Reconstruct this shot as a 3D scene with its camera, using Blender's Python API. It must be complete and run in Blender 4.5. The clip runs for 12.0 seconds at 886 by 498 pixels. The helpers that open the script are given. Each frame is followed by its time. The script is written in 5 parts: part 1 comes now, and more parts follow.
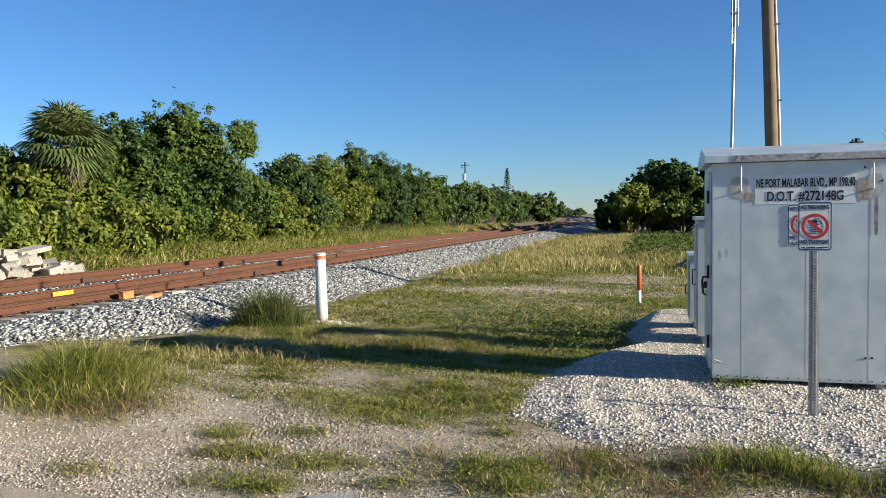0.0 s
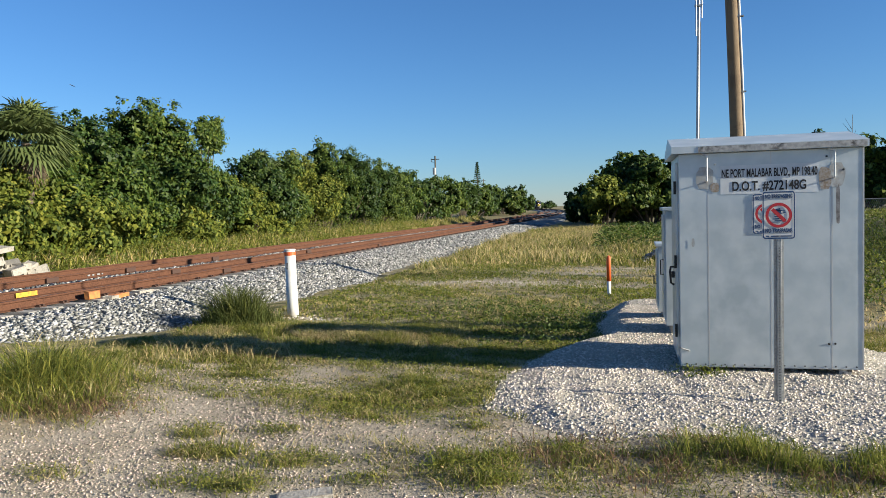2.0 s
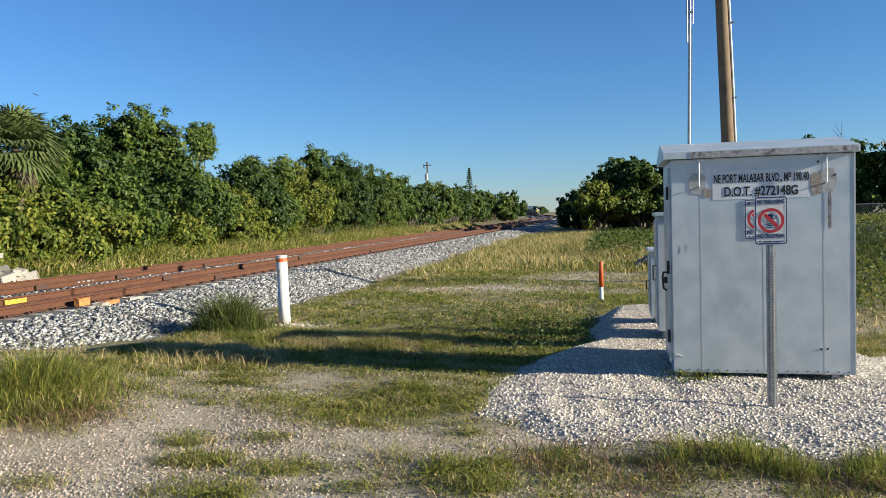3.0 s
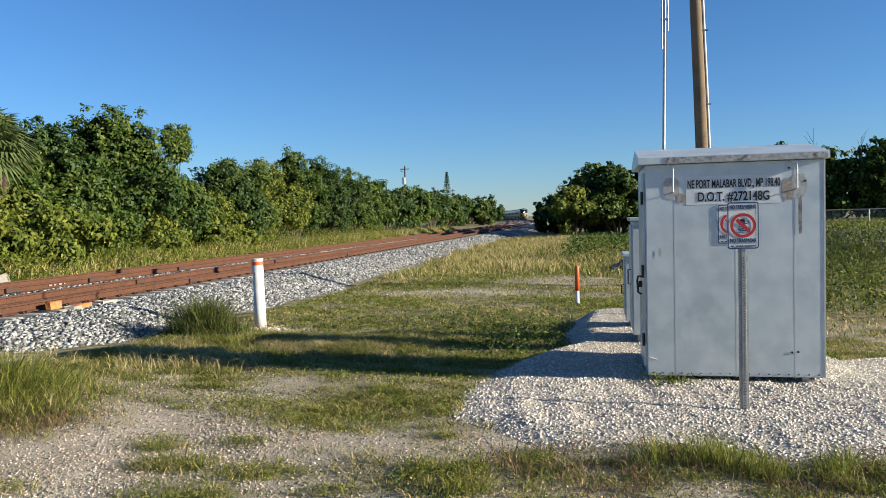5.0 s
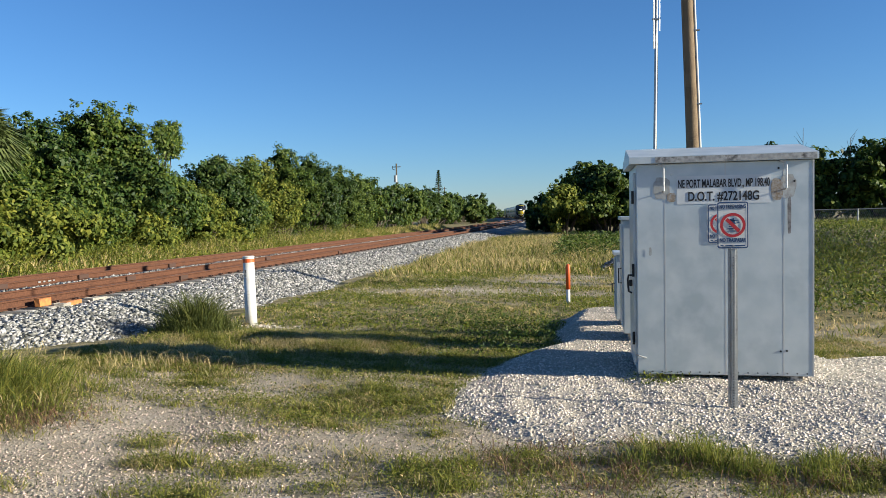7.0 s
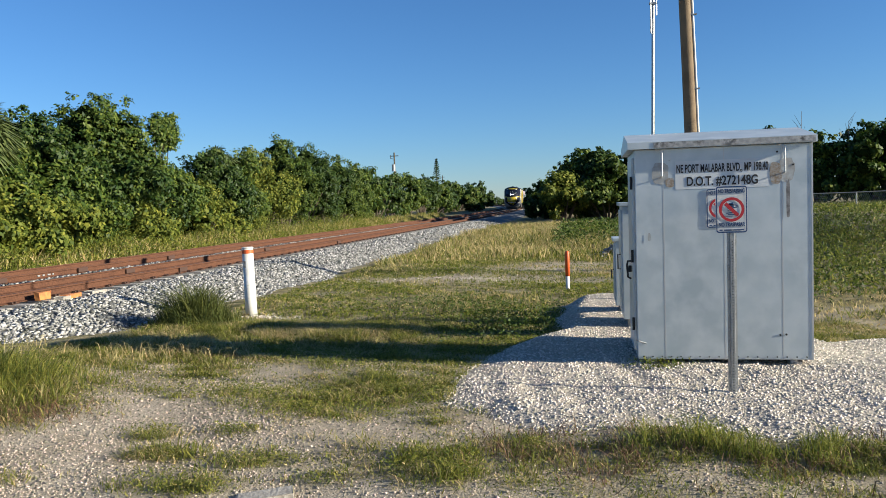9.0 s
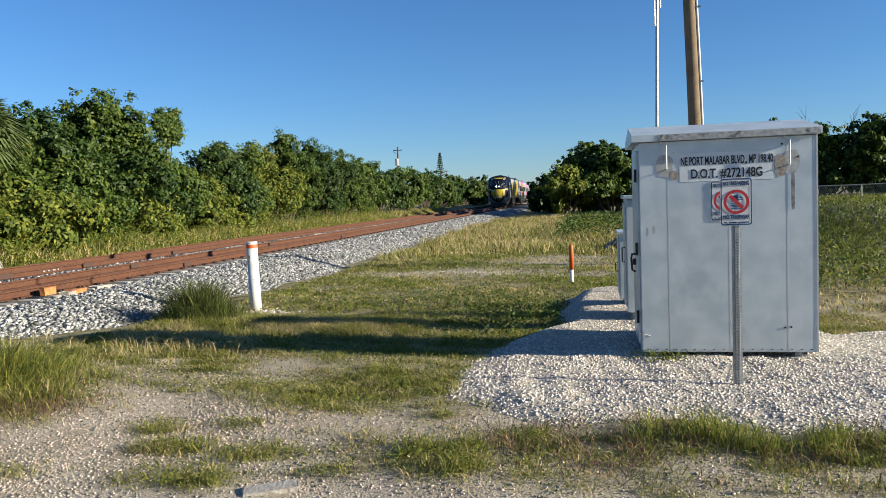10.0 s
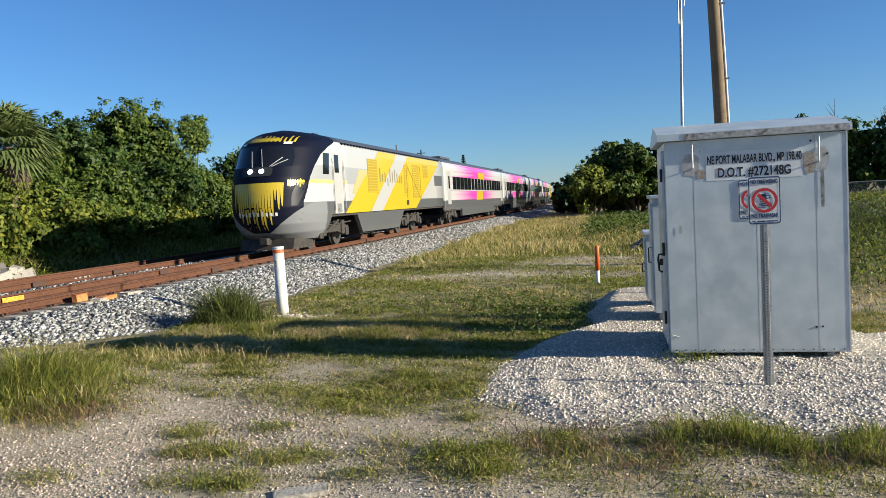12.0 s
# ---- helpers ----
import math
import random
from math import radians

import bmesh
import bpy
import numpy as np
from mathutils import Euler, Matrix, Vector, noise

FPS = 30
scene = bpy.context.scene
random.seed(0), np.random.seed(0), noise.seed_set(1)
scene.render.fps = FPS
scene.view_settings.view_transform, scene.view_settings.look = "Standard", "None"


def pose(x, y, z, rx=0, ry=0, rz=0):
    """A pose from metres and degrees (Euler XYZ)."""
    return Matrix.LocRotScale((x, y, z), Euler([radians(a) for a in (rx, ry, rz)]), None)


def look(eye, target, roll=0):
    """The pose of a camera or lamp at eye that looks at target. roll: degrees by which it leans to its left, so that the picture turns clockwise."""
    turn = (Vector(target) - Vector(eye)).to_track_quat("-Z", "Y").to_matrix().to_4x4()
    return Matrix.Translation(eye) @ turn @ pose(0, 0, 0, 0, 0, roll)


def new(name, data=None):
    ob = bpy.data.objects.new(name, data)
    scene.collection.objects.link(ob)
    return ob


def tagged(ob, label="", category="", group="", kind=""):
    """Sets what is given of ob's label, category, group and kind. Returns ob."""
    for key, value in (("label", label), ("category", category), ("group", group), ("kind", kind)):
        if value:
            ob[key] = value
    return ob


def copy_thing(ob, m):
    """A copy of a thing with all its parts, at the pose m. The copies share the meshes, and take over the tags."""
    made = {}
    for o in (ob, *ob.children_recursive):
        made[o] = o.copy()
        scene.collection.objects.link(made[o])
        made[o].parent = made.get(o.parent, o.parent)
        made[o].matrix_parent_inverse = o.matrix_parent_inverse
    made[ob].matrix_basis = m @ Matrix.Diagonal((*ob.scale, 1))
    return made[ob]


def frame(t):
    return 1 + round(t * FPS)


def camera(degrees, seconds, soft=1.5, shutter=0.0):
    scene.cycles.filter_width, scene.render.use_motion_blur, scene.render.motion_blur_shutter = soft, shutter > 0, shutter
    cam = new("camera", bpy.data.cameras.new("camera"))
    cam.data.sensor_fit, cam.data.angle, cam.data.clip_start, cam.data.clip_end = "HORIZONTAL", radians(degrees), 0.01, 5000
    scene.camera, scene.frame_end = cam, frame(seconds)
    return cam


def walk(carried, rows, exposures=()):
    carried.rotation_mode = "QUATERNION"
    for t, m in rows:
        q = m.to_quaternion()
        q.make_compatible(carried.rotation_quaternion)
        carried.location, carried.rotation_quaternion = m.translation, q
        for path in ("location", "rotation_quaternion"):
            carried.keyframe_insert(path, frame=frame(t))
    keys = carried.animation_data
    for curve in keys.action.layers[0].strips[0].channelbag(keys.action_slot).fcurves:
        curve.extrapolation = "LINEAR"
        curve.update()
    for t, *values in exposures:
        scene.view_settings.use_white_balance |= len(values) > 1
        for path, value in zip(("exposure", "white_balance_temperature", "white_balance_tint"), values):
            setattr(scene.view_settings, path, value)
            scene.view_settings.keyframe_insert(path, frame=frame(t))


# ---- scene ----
cam = camera(60.5, 12.0, soft=0.5)
# seconds, metres, degrees of a hand-held camera that pans a little
ROWS = [
    (0.0, -0.000, -0.000, 1.700, 87.450, 0.849, 15.886),
    (0.5, 0.010, 0.001, 1.701, 87.229, 1.019, 14.666),
    (1.0, 0.013, 0.001, 1.698, 87.035, 1.226, 14.083),
    (1.5, 0.013, 0.005, 1.697, 86.933, 1.432, 13.825),
    (2.0, 0.011, 0.013, 1.695, 86.974, 1.619, 13.691),
    (2.5, 0.004, 0.019, 1.696, 87.147, 1.726, 13.510),
    (3.0, 0.002, 0.040, 1.695, 87.397, 1.703, 13.099),
    (5.0, 0.012, 0.028, 1.691, 87.653, 1.446, 11.402),
    (5.5, 0.013, 0.023, 1.693, 87.532, 1.435, 11.383),
    (6.0, 0.012, 0.021, 1.691, 87.501, 1.358, 11.270),
    (6.5, 0.015, 0.016, 1.693, 87.504, 1.277, 11.063),
    (7.0, 0.013, 0.014, 1.694, 87.491, 1.186, 10.756),
    (9.0, 0.013, 0.019, 1.690, 86.629, 1.938, 10.649),
    (9.5, 0.013, 0.015, 1.688, 86.382, 2.086, 10.778),
    (10.0, 0.010, 0.019, 1.684, 86.202, 2.170, 10.921),
    (10.5, 0.009, 0.026, 1.687, 86.068, 2.301, 11.138),
    (11.0, 0.008, 0.024, 1.687, 86.066, 2.501, 11.502),
    (11.5, 0.005, 0.021, 1.691, 86.200, 2.764, 12.038),
    (12.0, 0.006, 0.007, 1.693, 86.451, 3.036, 12.730),
]
walk(cam, [(t, pose(x, y, z, rx, ry, rz)) for t, x, y, z, rx, ry, rz in ROWS],
     exposures=[(0.0, 1.24, 5270, 9), (11.0, 1.24, 5270, 9), (12.0, 1.17, 5270, 9)])

# ---- daylight: low sun from the right, clear sky ----
SUN_EL, SUN_AZ = radians(17.0), radians(95.8)
to_sun = Vector((math.sin(SUN_AZ) * math.cos(SUN_EL), math.cos(SUN_AZ) * math.cos(SUN_EL), math.sin(SUN_EL)))
world = bpy.data.worlds.new("world")
scene.world = world
world.use_nodes = True
wn = world.node_tree
sky = wn.nodes.new("ShaderNodeTexSky")
sky.sky_type, sky.sun_disc = "NISHITA", False
sky.sun_elevation, sky.sun_rotation = SUN_EL, SUN_AZ
sky.air_density, sky.dust_density, sky.ozone_density = 1.0, 0.0, 5.0
wn.nodes["Background"].inputs["Strength"].default_value = 0.050
wn.links.new(sky.outputs[0], wn.nodes["Background"].inputs["Color"])
sun = new("sun", bpy.data.lights.new("sun", "SUN"))
sun.data.energy, sun.data.angle, sun.data.color = 5.0, radians(0.53), (1.0, 0.815, 0.535)
sun.matrix_world = look(to_sun * 100, (0, 0, 0))

# ---- materials ----
COLOUR_SCALE = 0.84  # scales down every colour given to mat, against the raised exposure


def mat(name, base, rough=0.8, metal=0.0, vary=(), scale=8.0, fine=60.0, bump=0.0, spec=0.5, island=0.0, rand=0.0,
        translucent=0.0, coat=0.0, emit=0.0, dist=0.02):
    """A procedural surface: base colour, mixed by noise at two scales with the colours of vary."""
    m = bpy.data.materials.new(name)
    m.use_nodes = True
    nt = m.node_tree
    b = nt.nodes["Principled BSDF"]
    b.inputs["Roughness"].default_value = rough
    b.inputs["Metallic"].default_value = metal
    b.inputs["Specular IOR Level"].default_value = spec
    b.inputs["Coat Weight"].default_value = coat
    geo = nt.nodes.new("ShaderNodeNewGeometry")
    tex = nt.nodes.new("ShaderNodeTexCoord")
    out = None

    def rgb(c):
        n = nt.nodes.new("ShaderNodeRGB")
        n.outputs[0].default_value = (*(COLOUR_SCALE * v for v in c), 1)
        return n.outputs[0]

    def noise_at(s, detail=4):
        n = nt.nodes.new("ShaderNodeTexNoise")
        n.inputs["Scale"].default_value, n.inputs["Detail"].default_value = s, detail
        nt.links.new(tex.outputs["Object"], n.inputs["Vector"])
        return n.outputs[0]

    def mix(fac, a, c, kind="MIX"):
        n = nt.nodes.new("ShaderNodeMix")
        n.data_type, n.blend_type = "RGBA", kind
        if isinstance(fac, float):
            n.inputs[0].default_value = fac
        else:
            nt.links.new(fac, n.inputs[0])
        nt.links.new(a, n.inputs[6]), nt.links.new(c, n.inputs[7])
        return n.outputs[2]

    def ramp(v, lo, hi):
        n = nt.nodes.new("ShaderNodeMapRange")
        n.inputs[1].default_value, n.inputs[2].default_value = lo, hi
        nt.links.new(v, n.inputs[0])
        return n.outputs[0]

    out = rgb(base)
    for i, c in enumerate(vary):
        out = mix(ramp(noise_at((scale, fine)[i % 2] * (1 + 0.37 * (i // 2))), 0.4, 0.65), out, rgb(c))
    if island or rand:
        src = geo.outputs["Random Per Island"]
        if rand:
            src = nt.nodes.new("ShaderNodeObjectInfo").outputs["Random"]
        hsv = nt.nodes.new("ShaderNodeHueSaturation")
        nt.links.new(out, hsv.inputs["Color"])
        amount = island or rand
        nt.links.new(ramp_to(nt, src, 1 - amount, 1 + amount), hsv.inputs["Value"])
        nt.links.new(ramp_to(nt, src, 0.5 + 0.06 * amount, 0.5 - 0.06 * amount), hsv.inputs["Hue"])
        out = hsv.outputs[0]
    nt.links.new(out, b.inputs["Base Color"])
    if bump:
        bn = nt.nodes.new("ShaderNodeBump")
        bn.inputs["Strength"].default_value, bn.inputs["Distance"].default_value = bump, dist
        nt.links.new(noise_at(fine, 6), bn.inputs["Height"])
        nt.links.new(bn.outputs[0], b.inputs["Normal"])
    if emit:
        nt.links.new(out, b.inputs["Emission Color"])
        b.inputs["Emission Strength"].default_value = emit
    if translucent:
        tr = nt.nodes.new("ShaderNodeBsdfTranslucent")
        nt.links.new(out, tr.inputs["Color"])
        mx = nt.nodes.new("ShaderNodeMixShader")
        mx.inputs[0].default_value = translucent
        nt.links.new(b.outputs[0], mx.inputs[1]), nt.links.new(tr.outputs[0], mx.inputs[2])
        nt.links.new(mx.outputs[0], nt.nodes["Material Output"].inputs["Surface"])
    return m


def ramp_to(nt, v, lo, hi):
    n = nt.nodes.new("ShaderNodeMapRange")
    n.inputs[3].default_value, n.inputs[4].default_value = lo, hi
    nt.links.new(v, n.inputs[0])
    return n.outputs[0]


M = {
    "soil": mat("soil", (0.60, 0.505, 0.375), 0.95, vary=((0.49, 0.405, 0.29), (0.70, 0.61, 0.48), (0.41, 0.335, 0.23), (0.36, 0.295, 0.205)), scale=0.9, fine=55, bump=1.0, dist=0.02, spec=0.2),
    "ballast": mat("ballast", (0.17, 0.168, 0.16), 0.9, vary=((0.10, 0.097, 0.093), (0.27, 0.27, 0.26)), scale=2.0, fine=18, bump=1.0, dist=0.06),
    "ballast_stone": mat("ballast_stone", (0.38, 0.37, 0.345), 0.85, vary=((0.22, 0.215, 0.20),), scale=9, island=0.8),
    "white_rock": mat("white_rock", (0.46, 0.40, 0.32), 0.9, vary=((0.34, 0.29, 0.225), (0.54, 0.475, 0.38)), scale=1.5, fine=45, bump=1.0),
    "white_stone": mat("white_stone", (0.74, 0.665, 0.56), 0.85, vary=((0.58, 0.51, 0.41),), scale=25, island=0.5),
    "tan_stone": mat("tan_stone", (0.48, 0.41, 0.315), 0.9, island=0.75),
    "rail": mat("rail_rust", (0.105, 0.047, 0.026), 0.85, vary=((0.07, 0.032, 0.019), (0.14, 0.063, 0.034)), scale=2.5, fine=30, bump=0.2, spec=0.2),
    "rail_top": mat("rail_worn_top", (0.15, 0.085, 0.06), 0.6, 0.2, vary=((0.10, 0.055, 0.04),)),
    "tie": mat("concrete_tie", (0.36, 0.33, 0.285), 0.9, vary=((0.26, 0.225, 0.19), (0.43, 0.40, 0.355)), scale=6, bump=0.3, rand=0.15),
    "clip": mat("rusty_clip", (0.07, 0.035, 0.022), 0.7),
    "aluminium": mat("painted_aluminium", (0.57, 0.63, 0.655), 0.38, 0.3, vary=((0.485, 0.545, 0.575), (0.66, 0.705, 0.72)), scale=1.3, fine=4),
    "aluminium_dirty": mat("weathered_aluminium_edge", (0.36, 0.36, 0.35), 0.6, 0.3, vary=((0.07, 0.065, 0.06), (0.5, 0.49, 0.47)), scale=6, fine=26),
    "seam": mat("aluminium_seam", (0.62, 0.62, 0.61), 0.4, 0.5),
    "dark_metal": mat("dark_metal", (0.03, 0.03, 0.032), 0.6, 0.4),
    "galv": mat("galvanised_steel", (0.42, 0.43, 0.42), 0.45, 0.75, vary=((0.3, 0.3, 0.29), (0.5, 0.5, 0.5)), scale=12, fine=70),
    "label_white": mat("label_white", (0.74, 0.74, 0.72), 0.5, vary=((0.66, 0.65, 0.62),), scale=5),
    "board_white": mat("board_white", (0.72, 0.745, 0.75), 0.5, vary=((0.63, 0.65, 0.66),), scale=5),
    "black": mat("black_lettering", (0.012, 0.012, 0.014), 0.6),
    "sign_blue": mat("sign_blue", (0.02, 0.06, 0.17), 0.5),
    "sign_red": mat("sign_red", (0.48, 0.02, 0.03), 0.5),
    "rust_stain": mat("rust_stain", (0.36, 0.32, 0.27), 0.7, vary=((0.42, 0.42, 0.41), (0.26, 0.19, 0.12)), scale=14, fine=45),
    "grey_patch": mat("grey_patch", (0.41, 0.42, 0.41), 0.7, vary=((0.50, 0.53, 0.54), (0.36, 0.35, 0.33)), scale=9, fine=22),
    "dark_stain": mat("dark_stain", (0.14, 0.13, 0.13), 0.7, vary=((0.3, 0.29, 0.29),), scale=25),
    "wood_pole": mat("weathered_pole_wood", (0.20, 0.14, 0.08), 0.9, vary=((0.12, 0.08, 0.045), (0.27, 0.20, 0.12)), scale=3, fine=40, bump=0.4),
    "white_plastic": mat("white_plastic", (0.78, 0.77, 0.73), 0.55, vary=((0.66, 0.63, 0.56),), scale=4),
    "orange": mat("orange_band", (0.75, 0.13, 0.02), 0.5, vary=((0.62, 0.11, 0.02),), scale=9),
    "concrete": mat("broken_concrete", (0.36, 0.325, 0.27), 0.9, vary=((0.24, 0.21, 0.17), (0.44, 0.41, 0.35)), scale=5, fine=40, bump=0.5, rand=0.12),
    "block_orange": mat("orange_painted_wood", (0.58, 0.24, 0.06), 0.8, vary=((0.42, 0.15, 0.05),), scale=12),
    "yellow_mark": mat("yellow_paint_mark", (0.75, 0.42, 0.02), 0.7, vary=((0.5, 0.25, 0.03),), scale=14),
    "bark": mat("bark", (0.13, 0.10, 0.07), 0.95, vary=((0.08, 0.06, 0.04),), scale=8, bump=0.5),
    "leaf": mat("green_leaves", (0.085, 0.128, 0.016), 0.55, island=0.6, translucent=0.3, spec=0.25),
    # near-black green: shade in the crown's gaps, put into the colour
    "crown_shade": mat("inner_foliage", (0.018, 0.028, 0.007), 1.0, vary=((0.030, 0.045, 0.010), (0.010, 0.017, 0.005)), scale=2.5, fine=9, bump=1.0, dist=0.15, spec=0.0),
    "leaf_dark": mat("dark_green_leaves", (0.050, 0.086, 0.014), 0.5, island=0.6, translucent=0.25, spec=0.25),
    "leaf_light": mat("yellow_green_leaves", (0.165, 0.195, 0.024), 0.6, island=0.55, translucent=0.35, spec=0.2),
    "palm_leaf": mat("palm_fronds", (0.10, 0.135, 0.04), 0.45, island=0.4, translucent=0.2),
    "dead_frond": mat("dead_fronds", (0.13, 0.10, 0.055), 0.8, island=0.3),
    "grass_green": mat("green_grass", (0.24, 0.255, 0.043), 0.65, island=0.6, translucent=0.4, spec=0.2),
    # field grass colour; on the vent post tussock it paints in the shade
    "grass_dark": mat("dark_green_grass", (0.115, 0.135, 0.032), 0.6, island=0.5, translucent=0.3, spec=0.2),
    "grass_dry": mat("dry_grass", (0.56, 0.46, 0.19), 0.7, island=0.45, translucent=0.3),
    "grass_brown": mat("dead_brown_grass", (0.20, 0.12, 0.06), 0.8, island=0.4, translucent=0.2),
    "litter": mat("dead_plant_litter", (0.16, 0.115, 0.065), 0.9, island=0.6),
    "navy": mat("navy_paint", (0.004, 0.005, 0.012), 0.4, spec=0.25),
    "white_paint": mat("white_paint", (0.44, 0.43, 0.41), 0.3, coat=0.3),
    "yellow_paint": mat("yellow_paint", (0.52, 0.385, 0.008), 0.3, coat=0.3),
    "grey_paint": mat("grey_paint", (0.10, 0.102, 0.105), 0.35, coat=0.3),
    "light_grey_paint": mat("light_grey_paint", (0.33, 0.33, 0.33), 0.35, coat=0.3),
    "silver_paint": mat("silver_paint", (0.30, 0.30, 0.30), 0.35, 0.5),
    "pink_paint": mat("pink_paint", (0.66, 0.12, 0.40), 0.3, coat=0.3),
    "pale_pink_paint": mat("pale_pink_paint", (0.72, 0.48, 0.60), 0.3, coat=0.3),
    "roof_paint": mat("blue_grey_roof_paint", (0.07, 0.08, 0.10), 0.5),
    "glass_dark": mat("dark_train_glass", (0.010, 0.011, 0.013), 0.06, spec=0.7),
    "bogie": mat("sooty_bogie_steel", (0.030, 0.026, 0.023), 0.75, vary=((0.06, 0.048, 0.036),), scale=6),
    "wheel": mat("steel_wheel", (0.16, 0.15, 0.14), 0.45, 0.7),
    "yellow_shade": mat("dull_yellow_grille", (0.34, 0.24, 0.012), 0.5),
    "pale_yellow": mat("pale_yellow_paint", (0.46, 0.40, 0.16), 0.3, coat=0.3),
    "word_grey": mat("grey_word_mark", (0.20, 0.17, 0.08), 0.4),
    "nose_livery": mat("nose_livery", (0.4, 0.4, 0.4), 0.5, coat=0.0, spec=0.1),
    "pink_livery": mat("pink_livery", (0.56, 0.55, 0.53), 0.3, coat=0.3),
    "lamp_glow": mat("headlight_glow", (1.0, 0.97, 0.9), 0.3, emit=9.0),
}


# the ground: bare sandy soil where there is no turf, dark thatch under the grass
nt = M["soil"].node_tree
bsdf = nt.nodes["Principled BSDF"]
bare = bsdf.inputs["Base Color"].links[0].from_socket
att = nt.nodes.new("ShaderNodeAttribute")
att.attribute_name = "turf"
thatch = nt.nodes.new("ShaderNodeMix")
thatch.data_type, thatch.blend_type = "RGBA", "MIX"
tone = nt.nodes.new("ShaderNodeTexNoise")
tone.inputs["Scale"].default_value, tone.inputs["Detail"].default_value = 3.0, 6
tcoord = nt.nodes.new("ShaderNodeTexCoord")
nt.links.new(tcoord.outputs["Object"], tone.inputs["Vector"])
tramp = nt.nodes.new("ShaderNodeValToRGB")
tramp.color_ramp.elements[0].color, tramp.color_ramp.elements[1].color = (0.085, 0.082, 0.030, 1), (0.33, 0.27, 0.125, 1)
tramp.color_ramp.elements[0].position, tramp.color_ramp.elements[1].position = 0.35, 0.65
nt.links.new(tone.outputs[0], tramp.inputs[0])
nt.links.new(att.outputs["Fac"], thatch.inputs[0])
nt.links.new(bare, thatch.inputs[6]), nt.links.new(tramp.outputs[0], thatch.inputs[7])
nt.links.new(thatch.outputs[2], bsdf.inputs["Base Color"])

# nose livery: navy hood, silver chin and banded white sides, parted by smooth curves
def nose_livery():
    m = M["nose_livery"]
    nt = m.node_tree
    bsdf = nt.nodes["Principled BSDF"]

    def calc(op, a, b=None, clamp=False):
        n = nt.nodes.new("ShaderNodeMath")
        n.operation, n.use_clamp = op, clamp
        for i, v in enumerate((a, b)):
            if v is None:
                continue
            if isinstance(v, (int, float)):
                n.inputs[i].default_value = v
            else:
                nt.links.new(v, n.inputs[i])
        return n.outputs[0]

    def pick(fac, a, c):
        n = nt.nodes.new("ShaderNodeMix")
        n.data_type = "RGBA"
        nt.links.new(fac, n.inputs[0])
        for slot, v in ((6, a), (7, c)):
            if isinstance(v, tuple):
                n.inputs[slot].default_value = (*v, 1)
            else:
                nt.links.new(v, n.inputs[slot])
        return n.outputs[2]

    p = nt.nodes.new("ShaderNodeSeparateXYZ")
    nt.links.new(nt.nodes.new("ShaderNodeTexCoord").outputs["Object"], p.inputs[0])
    x, y, z = p.outputs
    hood = nt.nodes.new("ShaderNodeValToRGB")
    stops = ((0.0, 1.75), (0.71, 1.85), (1.58, 2.3), (2.0, 2.7), (2.45, 3.3), (2.75, 4.1), (3.0, 5.0), (3.4, 5.6))
    for i, (a, b) in enumerate(stops):
        e = hood.color_ramp.elements[i] if i < 2 else hood.color_ramp.elements.new(a / 3.4)
        e.position, e.color = a / 3.4, (b / 6, b / 6, b / 6, 1)
    nt.links.new(calc("DIVIDE", calc("SUBTRACT", z, 1.0), 3.4, True), hood.inputs[0])
    edge = calc("MULTIPLY", hood.outputs[0], 6.0)
    ax = calc("ABSOLUTE", x)
    chin = calc("ADD", 0.72, calc("MULTIPLY", 0.98, calc("POWER", calc("DIVIDE", calc("SUBTRACT", ax, 0.3), 1.2, True), 1.15)))
    side = pick(calc("GREATER_THAN", z, 2.52), (0.46, 0.39, 0.14), (0.27, 0.27, 0.27))
    side = pick(calc("MULTIPLY", calc("GREATER_THAN", z, 2.38), calc("LESS_THAN", z, 3.04)), (0.38, 0.37, 0.355), side)
    side = pick(calc("LESS_THAN", z, 1.72), side, (0.13, 0.132, 0.135))
    side = pick(calc("GREATER_THAN", z, 4.0), side, (0.04, 0.045, 0.058))
    body = pick(calc("LESS_THAN", y, edge), side, (0.004, 0.005, 0.014))
    body = pick(calc("LESS_THAN", z, chin), body, (0.17, 0.172, 0.175))
    nt.links.new(body, bsdf.inputs["Base Color"])


nose_livery()

# coach livery: pink that fades out in streaks towards the ends of the coach
nt = M["pink_livery"].node_tree
bsdf = nt.nodes["Principled BSDF"]


def calc(op, a, b=None, clamp=False):
    n = nt.nodes.new("ShaderNodeMath")
    n.operation, n.use_clamp = op, clamp
    for i, s in enumerate((a, b)):
        if s is None:
            continue
        if isinstance(s, (int, float)):
            n.inputs[i].default_value = s
        else:
            nt.links.new(s, n.inputs[i])
    return n.outputs[0]


xyz = nt.nodes.new("ShaderNodeSeparateXYZ")
nt.links.new(nt.nodes.new("ShaderNodeTexCoord").outputs["Object"], xyz.inputs[0])
streak = nt.nodes.new("ShaderNodeTexNoise")
streak.noise_dimensions = "1D"
streak.inputs["Scale"].default_value = 5.0
nt.links.new(xyz.outputs[2], streak.inputs["W"])
away = calc("DIVIDE", calc("ABSOLUTE", calc("SUBTRACT", xyz.outputs[1], 12.0)), 9.5)
fac = calc("MULTIPLY", calc("SUBTRACT", calc("ADD", calc("MULTIPLY", streak.outputs[0], 1.2), 0.5), calc("MULTIPLY", away, 1.15)), 1.3, True)
tint = nt.nodes.new("ShaderNodeMix")
tint.data_type = "RGBA"
tint.inputs[6].default_value, tint.inputs[7].default_value = (0.44, 0.43, 0.41, 1), (0.60, 0.06, 0.34, 1)
